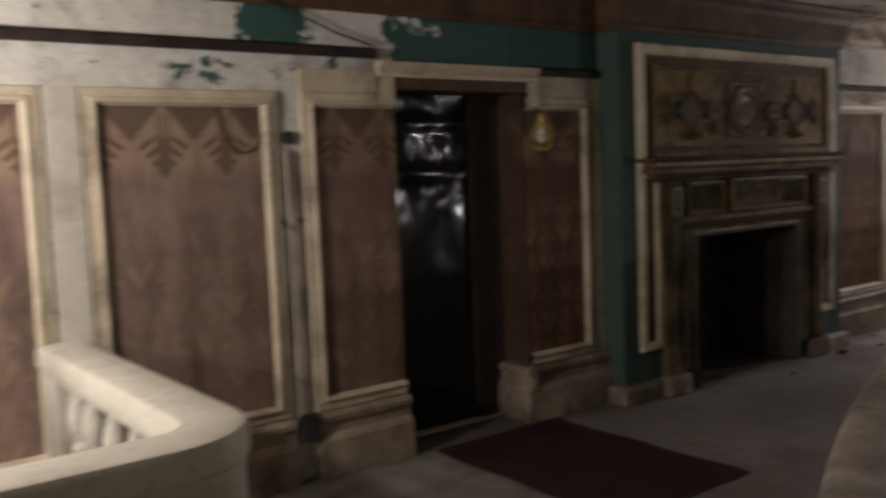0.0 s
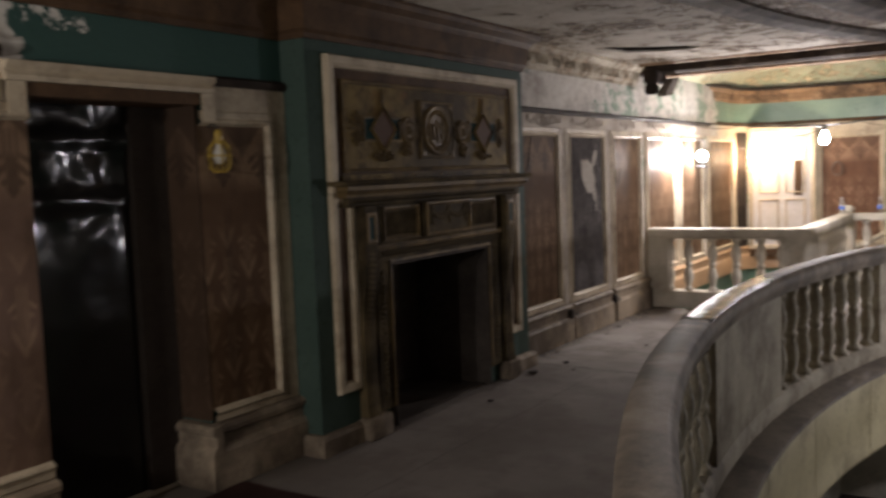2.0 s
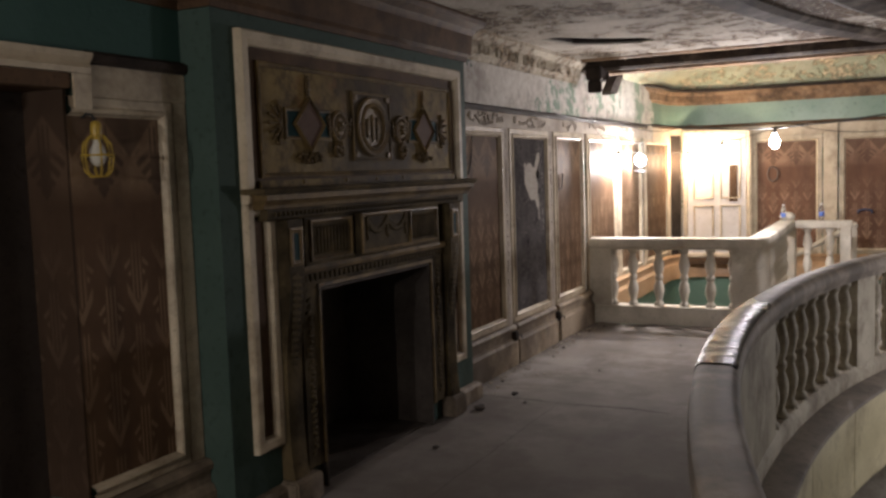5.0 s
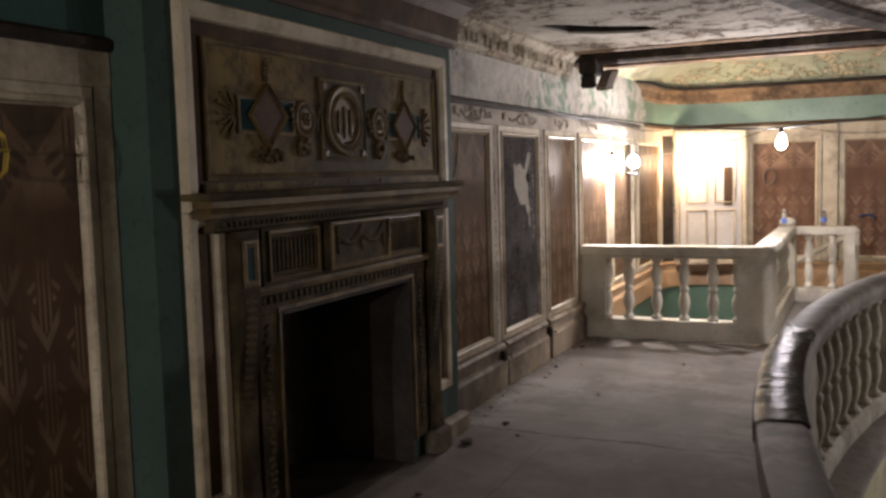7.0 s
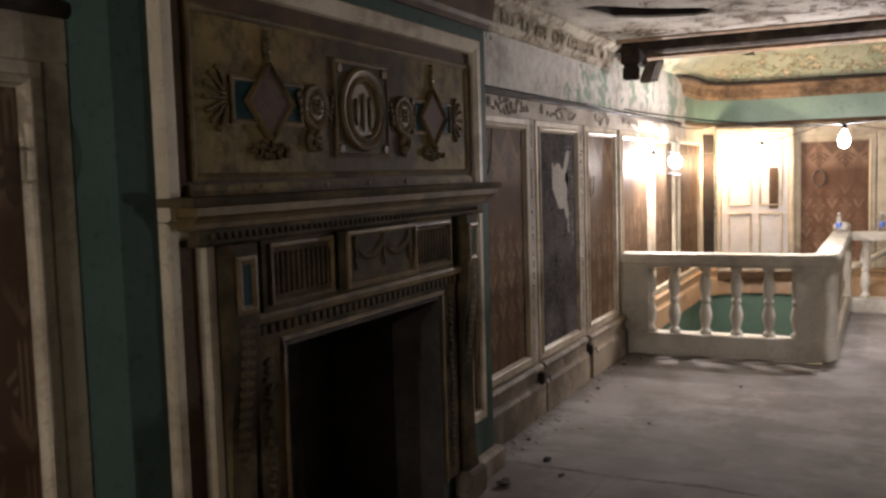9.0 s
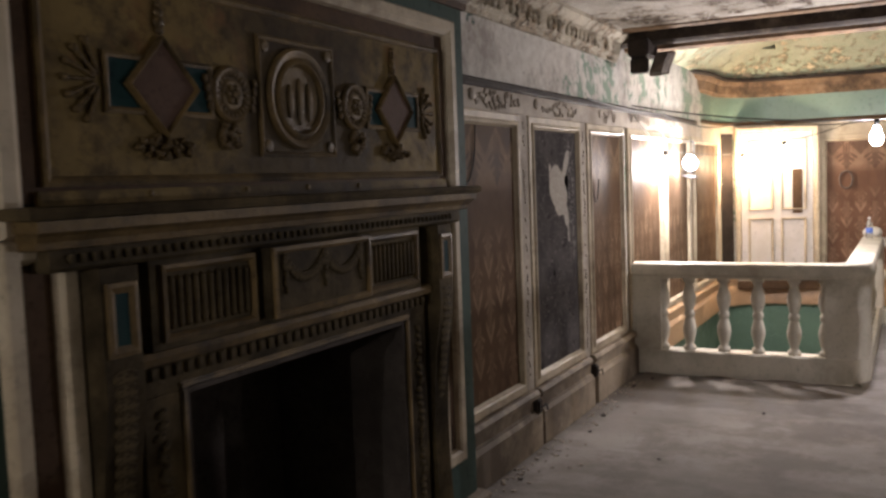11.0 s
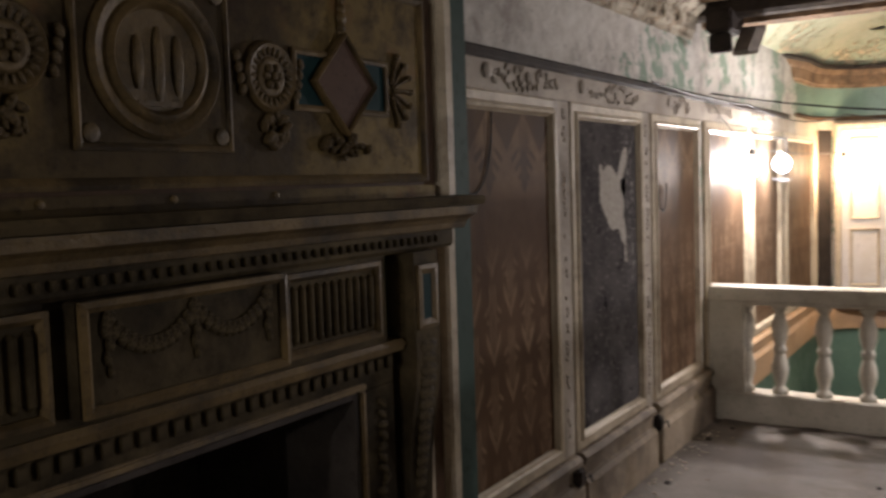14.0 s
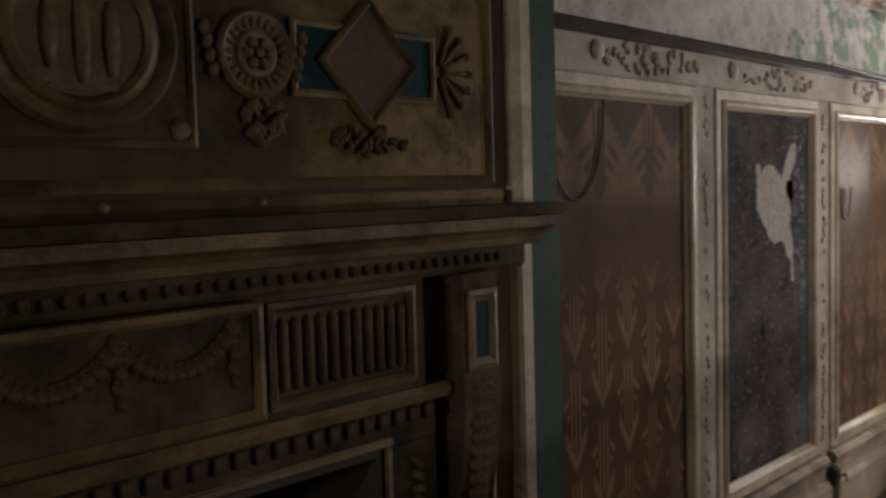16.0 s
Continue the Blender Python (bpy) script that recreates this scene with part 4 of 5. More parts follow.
def build_overmantel():
    y = BREAST_Y
    ob = thing("overmantel", "dull bronze carved overmantel panel in a cream frame", "overmantel", "", (MID_X, y, 1.60))
    prof = [(0, 0), (0, 0.035), (0.008, 0.045), (0.045, 0.045), (0.055, 0.038), (0.068, 0.03), (0.075, 0.012), (0.075, 0)]
    bm = bmesh.new()
    frame_moulding(bm, 4.55, 6.895, 1.53, 2.345, prof, on_long_wall(y))
    part("outer_frame", bm, CREAM, ob, "cream painted outer frame")
    part("backboard", boxes((4.62, 6.825, y - 0.010, y - 0.001, 1.61, 2.28)), BROWN, ob, "dark brown backboard")
    part("relief_panel", boxes((4.69, 6.755, y - 0.018, y - 0.0105, 1.655, 2.205)), OLIVE, ob)
    bm = bmesh.new()
    frame_moulding(bm, 4.685, 6.76, 1.65, 2.21, [(0, 0.011), (0, 0.026), (0.010, 0.030), (0.020, 0.024), (0.026, 0.0185)], on_long_wall(y))
    part("bead_border", bm, BRONZE, ob)
    f = y - 0.0185
    for x, side in ((5.09, -1), (6.353, 1)):
        bm = boxes((x - 0.20, x + 0.20, f - 0.004, f - 0.0003, 1.845, 1.995))
        part("teal_inset", bm, TEAL, ob, "teal painted inset")
        bm = bmesh.new()
        frame_moulding(bm, x - 0.205, x + 0.205, 1.84, 2.0, [(0, 0.0), (0, 0.010), (0.008, 0.013), (0.016, 0.010), (0.016, 0.004)], on_long_wall(f))
        part("inset_border", bm, BRONZE, ob)
        w, h = 0.137, 0.140

        def ring(k, n):
            return [(x + k * w, f - n, 1.919), (x, f - n, 1.919 + k * h), (x - k * w, f - n, 1.919), (x, f - n, 1.919 - k * h)]
        bm = rings(bmesh.new(), [ring(1.0, 0.001), ring(1.0, 0.022), ring(0.95, 0.027), ring(0.89, 0.022), ring(0.87, 0.016)], True)
        diamond = part("diamond", bm, BRONZE, ob)
        part("diamond_field", rings(bmesh.new(), [ring(0.875, 0.001), ring(0.875, 0.0155)], True, True), DIAMOND, diamond, "plum-brown field")
        bm = bmesh.new()
        for z, r in ((2.073, 0.013), (2.097, 0.018), (2.122, 0.014), (2.144, 0.010), (2.163, 0.007)):
            blob(bm, (x, f - 0.008, z), (r, 0.012, r), 10, 6)
        part("finial", bm, BRONZE, ob, smooth=True)
        carved(ob, BRONZE, x, 1.752, 0.105, 0.032, f - 0.008, 46, 30 + side)
        palmette(ob, x + side * 0.215, f - 0.006, 1.92, side, 0.115)
        # rosette with a gadrooned rim, drop of fruit below
        rx = MID_X - side * 0.0 + side * 0.345
        bm = turned_disc(bmesh.new(), rx, f, 1.917, [(0.088, 0.0), (0.088, 0.010), (0.080, 0.020), (0.070, 0.016), (0.050, 0.010), (0.046, 0.014), (0.036, 0.016), (0.026, 0.012)], 28)
        part("rosette", bm, BRONZE, ob, smooth=True)
        for k in range(22):
            a = 2 * math.pi * k / 22
            bead("petal", BRONZE, ob, (rx + 0.064 * math.cos(a), f - 0.014, 1.917 + 0.064 * math.sin(a)), (0.014, 0.006, 0.006), a)
        for k in range(6):
            a = 2 * math.pi * k / 6
            bead("petal", BRONZE, ob, (rx + 0.022 * math.cos(a), f - 0.018, 1.917 + 0.022 * math.sin(a)), (0.013, 0.010, 0.010), a)
        bead("boss", BRONZE, ob, (rx, f - 0.022, 1.917), (0.011, 0.010, 0.011))
        carved(ob, BRONZE, rx + side * 0.01, 1.785, 0.045, 0.045, f - 0.008, 26, 40 + side)
        for s in (-1, 1):
            for k in range(4):
                bead("leaf", BRONZE, ob, (rx + s * (0.095 + 0.006 * k), f - 0.008, 1.88 + 0.026 * k), (0.012, 0.010, 0.016), s * 0.4)
    # oval medallion with plain upright shapes
    bm = boxes((MID_X - 0.205, MID_X + 0.205, f - 0.006, f - 0.0004, 1.735, 2.115), bevel=0.002)
    part("medallion_plate", bm, OLIVE, ob)
    bm = bmesh.new()
    frame_moulding(bm, MID_X - 0.21, MID_X + 0.21, 1.73, 2.12, [(0, 0), (0, 0.011), (0.007, 0.014), (0.015, 0.010), (0.017, 0.0065)], on_long_wall(f))
    part("medallion_border", bm, BRONZE, ob)
    bm = turned_disc(bmesh.new(), MID_X, f - 0.006, 1.924, [(0.175, 0.0), (0.175, 0.010), (0.165, 0.018), (0.150, 0.014), (0.140, 0.008), (0.132, 0.016), (0.122, 0.020), (0.114, 0.012), (0.110, 0.003)], 40, 1.0, 0.98)
    med = part("medallion", bm, BRONZE, ob, smooth=True)
    bm = bmesh.new()
    for dx, h in ((-0.055, 0.06), (0.0, 0.085), (0.052, 0.07)):
        blob(bm, (MID_X + dx, f - 0.012, 1.915), (0.015, 0.012, h), 8, 8)
    box(bm, MID_X - 0.06, MID_X + 0.06, f - 0.016, f - 0.0062, 1.825, 1.836)
    part("relief", bm, BRONZE, med, "worn plain relief", True)
    for sx in (-1, 1):
        for z in (1.765, 2.085):
            part("boss", turned_disc(bmesh.new(), MID_X + sx * 0.175, f - 0.006, z, [(0.020, 0), (0.020, 0.006), (0.012, 0.009), (0.004, 0.008)], 12), BRONZE, ob, smooth=True)
    # short brass-like edge at the foot of the panel
    part("foot_rail", boxes((4.66, 6.79, y - 0.032, y - 0.0105, 1.596, 1.640), bevel=0.005), OLIVE, ob)
    for x in (5.02, 5.42, 6.06, 5.74):
        part("stud", turned_disc(bmesh.new(), x, y - 0.032, 1.626, [(0.010, 0), (0.009, 0.005), (0.003, 0.007)], 10), BRONZE, ob, "small pale stud")


def build_mantelpiece():
    y = BREAST_Y
    ob = thing("fireplace_surround", "dark bronze-brown carved fireplace surround with mantel shelf", "fireplace", "", (MID_X, y, 0))

    def layer(name, x0, x1, prof, material=SMOKED, label=""):
        """A shelf layer with returned ends: prof rows are (how far it stands out, z)."""
        bm = bmesh.new()
        loops = [[(x0 - o * 0.5, y - 0.001, z), (x0 - o * 0.5, y - o, z), (x1 + o * 0.5, y - o, z), (x1 + o * 0.5, y - 0.001, z)] for o, z in prof]
        rings(bm, loops, True, True)
        return part(name, bm, material, ob, label)
    layer("shelf", 4.62, 6.83, [(0.120, 1.572), (0.142, 1.575), (0.148, 1.590), (0.142, 1.602), (0.10, 1.604)], SMOKED, "moulded mantel shelf")
    layer("cornice", 4.64, 6.81, [(0.085, 1.500), (0.095, 1.503), (0.100, 1.520), (0.112, 1.535), (0.130, 1.545), (0.135, 1.5715)], BRONZE, "rubbed ogee moulding under the shelf")
    layer("bed_mould", 4.68, 6.77, [(0.070, 1.445), (0.078, 1.455), (0.078, 1.4995)])
    egg = part("egg", blob(bmesh.new(), (0, 0, 0), (0.012, 0.010, 0.015), 6, 4), SMOKED, ob, smooth=True)
    egg.matrix_basis = pose(4.70, y - 0.082, 1.476)
    for k in range(1, 58):
        share("egg", egg.data, ob, pose(4.70 + k * 0.0352, y - 0.082, 1.476))
    # frieze
    part("frieze", boxes((4.97, 6.47, y - 0.055, y - 0.001, 1.195, 1.4445)), SMOKED, ob)
    for x0, x1 in ((5.005, 5.40), (6.04, 6.435)):
        bm = bmesh.new()
        frame_moulding(bm, x0, x1, 1.215, 1.43, [(0, 0), (0, 0.014), (0.012, 0.017), (0.022, 0.008), (0.022, 0)], on_long_wall(y - 0.0553))
        part("frieze_border", bm, BRONZE, ob)
        for k in range(11):
            cx = x0 + 0.04 + k * (x1 - x0 - 0.08) / 10
            bm = lathe(bmesh.new(), [(0.004, 0.0), (0.0125, 0.01), (0.0125, 0.14), (0.004, 0.15)], (cx, y - 0.0555, 1.247), 10)
            part("flute", bm, SMOKED, ob, smooth=True)
    part("tablet", boxes((5.435, 6.005, y - 0.100, y - 0.056, 1.215, 1.443), bevel=0.004), SMOKED, ob, "projecting carved tablet")
    bm = bmesh.new()
    frame_moulding(bm, 5.435, 6.005, 1.215, 1.443, [(0.002, 0.0), (0.002, 0.010), (0.014, 0.014), (0.024, 0.006), (0.024, 0.0)], on_long_wall(y - 0.1003))
    part("tablet_border", bm, BRONZE, ob)
    for a, b in ((5.50, 5.72), (5.72, 5.94)):
        for k in range(13):
            t = k / 12
            bead("swag_leaf", SMOKED, ob, (a + (b - a) * t, y - 0.104, 1.395 - 0.24 * t * (1 - t)), (0.015, 0.006, 0.022), (t - 0.5) * 1.6)
    for x in (5.50, 5.72, 5.94):
        for k in range(5):
            bead("swag_leaf", SMOKED, ob, (x + 0.003 * (-1) ** k, y - 0.104, 1.405 - 0.026 * k), (0.017 - 0.002 * k, 0.006, 0.018))
    # lintel with a dentil row
    layer("lintel_mould", 4.93, 6.51, [(0.050, 1.155), (0.064, 1.160), (0.070, 1.180), (0.062, 1.1945)], BRONZE)
    part("lintel", boxes((4.93, 6.51, y - 0.045, y - 0.001, FIRE_H, 1.1545), bevel=0.003), SMOKED, ob)
    dentil = part("dentil", boxes((0, 0.028, -0.0128, 0, 0, 0.035), bevel=0.003), SMOKED, ob)
    dentil.matrix_basis = pose(4.955, y - 0.0452, 1.115)
    for k in range(1, 34):
        share("dentil", dentil.data, ob, pose(4.955 + k * 0.0458, y - 0.0452, 1.115))
    part("lintel_bead", boxes((FIRE_X0 - 0.03, FIRE_X1 + 0.03, y - 0.056, y - 0.0452, FIRE_H + 0.002, FIRE_H + 0.022), bevel=0.005), BRONZE, ob)
    for s in (-1, 1):
        x0, x1 = (4.93, FIRE_X0 - 0.002) if s < 0 else (FIRE_X1 + 0.002, 6.51)
        part("jamb", boxes((x0, x1, y - 0.045, y - 0.001, 0.14, FIRE_H - 0.0005), bevel=0.003), SMOKED, ob)
        xb = FIRE_X0 - 0.026 if s < 0 else FIRE_X1 + 0.004
        part("jamb_bead", boxes((xb, xb + 0.022, y - 0.056, y - 0.0452, 0.14, FIRE_H), bevel=0.005), BRONZE, ob)
        rnd = random.Random(60 + s)
        for k in range(26):
            bead("leaf", SMOKED, ob, ((x0 + x1) / 2 + s * 0.02 + rnd.uniform(-0.012, 0.012), y - 0.047, 0.22 + k * 0.032), (0.026, 0.010, 0.014), rnd.uniform(-0.7, 0.7))
        # scrolled pilaster
        px = 4.765 if s < 0 else 6.553
        outline = [(0.10, 1.4445), (0.10, 1.20), (0.102, 1.12), (0.095, 1.04), (0.075, 0.92), (0.062, 0.80), (0.055, 0.62), (0.056, 0.40), (0.065, 0.22), (0.075, 0.14), (0.001, 0.14), (0.001, 1.4445)]
        part("pilaster", rings(bmesh.new(), [[(x, y - o, z) for o, z in outline] for x in (px, px + 0.125)], True, True), SMOKED, ob, "dark scroll-fronted pilaster")
        bm = bmesh.new()
        frame_moulding(bm, px + 0.012, px + 0.113, 1.215, 1.405, [(0, 0), (0, 0.008), (0.012, 0.011), (0.028, 0.004), (0.028, 0)], on_long_wall(y - 0.1003))
        pf = part("pilaster_frame", bm, BRONZE, ob)
        part("teal_inset", boxes((px + 0.04, px + 0.085, y - 0.1032, y - 0.1004, 1.243, 1.377)), TEAL, pf, "teal inset")
        for k in range(14):
            z = 1.16 - k * 0.035
            o = 0.103 if z > 1.06 else 0.100 - 0.12 * (1.06 - z)
            bead("scroll_leaf", SMOKED, ob, (px + 0.0625, y - o + 0.002, z), (0.046 - 0.001 * k, 0.004, 0.025))
        part("plinth", boxes((px - 0.03, px + 0.20 if s < 0 else px + 0.155, y - 0.11, y - 0.001, 0.003, 0.1395), bevel=0.01), SKIRT, ob, "pale chipped plinth block")
    # cream framed strips at each side
    for x0, x1 in ((4.55, 4.762), (6.682, 6.895)):
        strip = thing("side_strip", "narrow brown strip in a cream frame beside the fireplace", "panel", "side strips", ((x0 + x1) / 2, y, 0.33))
        bm = bmesh.new()
        frame_moulding(bm, x0, x1, 0.33, 1.527, [(0, 0), (0, 0.03), (0.008, 0.036), (0.045, 0.036), (0.055, 0.026), (0.062, 0.004), (0.062, 0)], on_long_wall(y))
        part("frame", bm, CREAM, strip)
        part("field", boxes((x0 + 0.058, x1 - 0.058, y - 0.004, y - 0.0005, 0.39, 1.47)), BROWN, strip, "dark brown field")
    sk = [(0.0, 0.003), (0.05, 0.003), (0.05, 0.10), (0.035, 0.12), (0.0, 0.125)]
    for path in ([(BREAST_X0, WALL_Y - 0.08), (BREAST_X0, BREAST_Y), (4.76, BREAST_Y)], [(6.685, BREAST_Y), (BREAST_X1, BREAST_Y), (BREAST_X1, WALL_Y - 0.08)]):
        structure("breast_skirting", sweep(bmesh.new(), path, [(-o - 0.001, z) for o, z in sk]), SKIRT, "stained cream skirting of the chimney breast")


build_overmantel()
build_mantelpiece()


# ---- balustrades ----
BALUSTER = [(0.050, 0.0), (0.050, 0.035), (0.036, 0.045), (0.030, 0.065), (0.040, 0.10), (0.052, 0.15), (0.054, 0.185), (0.046, 0.225), (0.035, 0.265), (0.031, 0.28), (0.040, 0.288), (0.042, 0.30),
            (0.042, 0.31), (0.040, 0.322), (0.031, 0.33), (0.035, 0.345), (0.046, 0.385), (0.054, 0.425), (0.052, 0.46), (0.040, 0.51), (0.030, 0.545), (0.036, 0.565), (0.048, 0.575), (0.048, 0.61)]


def baluster_mesh(height, material=IVORY):
    bm = lathe(bmesh.new(), [(r, z * height / 0.61) for r, z in BALUSTER], segments=14)
    bmesh.ops.recalc_face_normals(bm, faces=bm.faces)
    me = bpy.data.meshes.new("baluster")
    bm.to_mesh(me)
    bm.free()
    for p in me.polygons:
        p.use_smooth = True
    me.materials.append(material)
    return me


def stair_balustrade(mid, yc, x_end, sign, label):
    """A rail square to the wall that bends and runs on beside the stair; sign +1 runs to +x."""
    ob = thing("balustrade", label, "balustrade", "stair balustrades", (mid, 3.2, 0))
    r = 0.20
    arc = bend(mid + sign * r, yc + r, r, 180 if sign > 0 else 0, 270 if sign > 0 else -90, 8)
    path = [(mid, WALL_Y - 0.002)] + arc + [(x_end, yc)]
    cap = [(-0.088, 0.785), (-0.088, 0.80), (-0.100, 0.815), (-0.100, 0.88), (-0.090, 0.897), (-0.074, 0.902), (0.074, 0.902), (0.090, 0.897), (0.100, 0.88), (0.100, 0.815), (0.088, 0.80), (0.088, 0.785)]
    part("top_rail", sweep(bmesh.new(), path, cap), IVORY, ob, smooth=True)
    kerb = [(-0.088, 0.002), (-0.088, 0.185), (-0.078, 0.195), (0.078, 0.195), (0.088, 0.185), (0.088, 0.002)]
    part("base_kerb", sweep(bmesh.new(), path, kerb), IVORY, ob, smooth=True)
    die = [(-0.084, 0.19), (-0.084, 0.79), (0.084, 0.79), (0.084, 0.19)]
    part("wall_pier", sweep(bmesh.new(), [(mid, WALL_Y - 0.003), (mid, 3.83)], die), IVORY, ob)
    part("corner_pier", sweep(bmesh.new(), [(mid, 2.60)] + arc + [(mid + sign * 0.34, yc)], die), IVORY, ob, smooth=True)
    me = baluster_mesh(0.60)
    for y in (3.83, 3.617, 3.347, 3.088, 2.824, 2.60):
        share("baluster", me, ob, pose(mid, y, 0.19))
    length = abs(x_end - mid) - 0.34
    count = int(length / 0.27)
    for k in range(count):
        share("baluster", me, ob, pose(mid + sign * (0.34 + 0.27 * (k + 0.75)), yc, 0.19))
    return ob


def build_balustrades():
    right = stair_balustrade(10.50, STAIR_Y + 0.02, 13.25, 1, "ivory painted stair balustrade with turned balusters, scuffed")
    stair_balustrade(0.985, 2.27, -2.6, -1, "ivory stair balustrade with rounded corner, brightly lit")
    # newel and the short return rail
    ob = thing("stair_newel", "white painted newel post with a rounded cap", "post", "", (13.36, STAIR_Y, 0))
    part("post", boxes((13.26, 13.46, STAIR_Y - 0.08, STAIR_Y + 0.12, 0.002, 0.90), bevel=0.012), IVORY, ob)
    part("cap", blob(bmesh.new(), (13.36, STAIR_Y + 0.02, 0.945), (0.095, 0.095, 0.06), 16, 8), IVORY, ob, smooth=True)
    ob = thing("return_rail", "short white rail with turned balusters at the stairhead", "balustrade", "", (13.33, 2.0, 0))
    part("top_rail", boxes((13.27, 13.43, 1.62, STAIR_Y - 0.081, 0.80, 0.895), bevel=0.012), IVORY, ob)
    part("base_kerb", boxes((13.25, 13.45, 1.62, STAIR_Y - 0.081, 0.002, 0.17), bevel=0.012), IVORY, ob)
    part("end_post", boxes((13.27, 13.43, 1.64, 1.76, 0.171, 0.799), bevel=0.006), IVORY, ob)
    me = baluster_mesh(0.63)
    for y in (1.88, 2.14):
        share("baluster", me, ob, pose(13.35, y, 0.17))
    bm = tube(bmesh.new(), [(14.1, 2.5, 0.30), (14.1, 1.6, 0.80)], 0.035)
    ob = thing("stair_handrail", "pale sloping handrail beyond the stairhead", "handrail", "", (14.1, 2.6, -0.62))
    part("rail", bm, IVORY, ob)
    part("support", boxes((14.07, 14.13, 2.45, 2.51, -0.62, 0.30)), IVORY, ob)
    part("support", boxes((14.07, 14.13, 1.60, 1.66, -0.62, 0.77)), IVORY, ob)

    # curved balustrade round the well
    a0, a1 = -0.80, 0.72
    ob = thing("balustrade", "curved ivory balustrade round the well, worn dark on top", "balustrade", "", (WELL_X, WELL_Y + WELL_R, 0))
    R = WELL_R
    cap = [(R - 0.140, 0.775), (R - 0.145, 0.80), (R - 0.158, 0.82), (R - 0.160, 0.86), (R - 0.148, 0.89), (R - 0.128, 0.902), (R - 0.02, 0.902), (R, 0.892), (R + 0.004, 0.87), (R + 0.004, 0.82), (R - 0.01, 0.80), (R - 0.015, 0.775)]
    part("top_rail", run_arc(bmesh.new(), a0, a1, 110, cap), RAIL_TOP, ob, "worn rail top with a dark glossy stretch", True)
    cover = [(R + 0.010, 0.835), (R + 0.010, 0.872), (R + 0.004, 0.896), (R - 0.018, 0.9055), (R - 0.126, 0.9055), (R - 0.150, 0.893), (R - 0.1475, 0.8915), (R - 0.126, 0.9025), (R - 0.02, 0.9025), (R + 0.002, 0.892), (R + 0.0045, 0.835)]
    bm = run_arc(bmesh.new(), -0.122, 0.050, 40, cover)
    rnd = random.Random(5)
    for v in bm.verts:
        a = math.atan2(v.co.x - WELL_X, v.co.y - WELL_Y)
        if a < -0.121 or a > 0.049:
            v.co.x += rnd.uniform(-0.03, 0.03) if a < 0 else rnd.uniform(-0.25, 0.20)
    part("rail_cover", bm, TAR, ob, "glossy black sealed stretch of the rail top", True)
    kerb = [(R - 0.14, 0.002), (R - 0.145, 0.10), (R - 0.13, 0.125), (R - 0.12, 0.14), (R - 0.02, 0.14), (R, 0.125), (R, 0.002)]
    part("base_kerb", run_arc(bmesh.new(), a0, a1, 110, kerb), AGED, ob, smooth=True)
    ledge = [(R - 0.146, -0.20), (R - 0.146, 0.02), (R - 0.19, 0.016), (R - 0.285, 0.004), (R - 0.305, -0.008), (R - 0.308, -0.03), (R - 0.296, -0.036), (R - 0.296, -0.20)]
    part("ledge", run_arc(bmesh.new(), a0, a1, 110, ledge), LEDGE, ob, "dark dirty ledge below the balusters", True)
    # plastered face of the gallery edge, in lengths between fine joints
    fascia = [(R - 0.20, -0.037), (R - 0.300, -0.037), (R - 0.304, -0.05), (R - 0.300, -0.30), (R - 0.300, -0.545), (R - 0.308, -0.56), (R - 0.306, -0.59), (R - 0.20, -0.59)]
    cuts = [a0, -0.62, -0.47, -0.33, -0.19, -0.05, 0.085, 0.215, 0.345, 0.48, 0.61, a1]
    for lo, hi in zip(cuts, cuts[1:]):
        part("fascia", run_arc(bmesh.new(), lo + 0.0006, hi - 0.0006, 10, fascia), FASCIA, ob, "yellowed cream fascia over the dark well", True)
    die = [(R - 0.132, 0.13), (R - 0.022, 0.13), (R - 0.022, 0.785), (R - 0.132, 0.785)]
    me = baluster_mesh(0.65, AGED)
    mid = R - 0.077
    pitch, bay, small = 0.0267, 0.2136, 0.040
    part("pier", run_arc(bmesh.new(), -0.101, 0.069, 8, die), AGED, ob)
    for s, start in ((1, 0.069), (-1, 0.101)):
        a = start
        while a < 0.70:
            for k in range(8):
                b = a + pitch * (k + 0.5)
                if b < 0.71:
                    p = arc_point(mid, s * b)
                    share("baluster", me, ob, pose(p[0], p[1], 0.13))
            a += bay
            if a + small < 0.71:
                part("pier", run_arc(bmesh.new(), s * a, s * (a + small), 3, die), AGED, ob)
            a += small


build_balustrades()


# ---- lamps, cables and small things ----
def bulb_profile():
    return [(0.004, 0.0), (0.018, 0.006), (0.028, 0.022), (0.031, 0.042), (0.026, 0.062), (0.016, 0.082), (0.013, 0.095)]


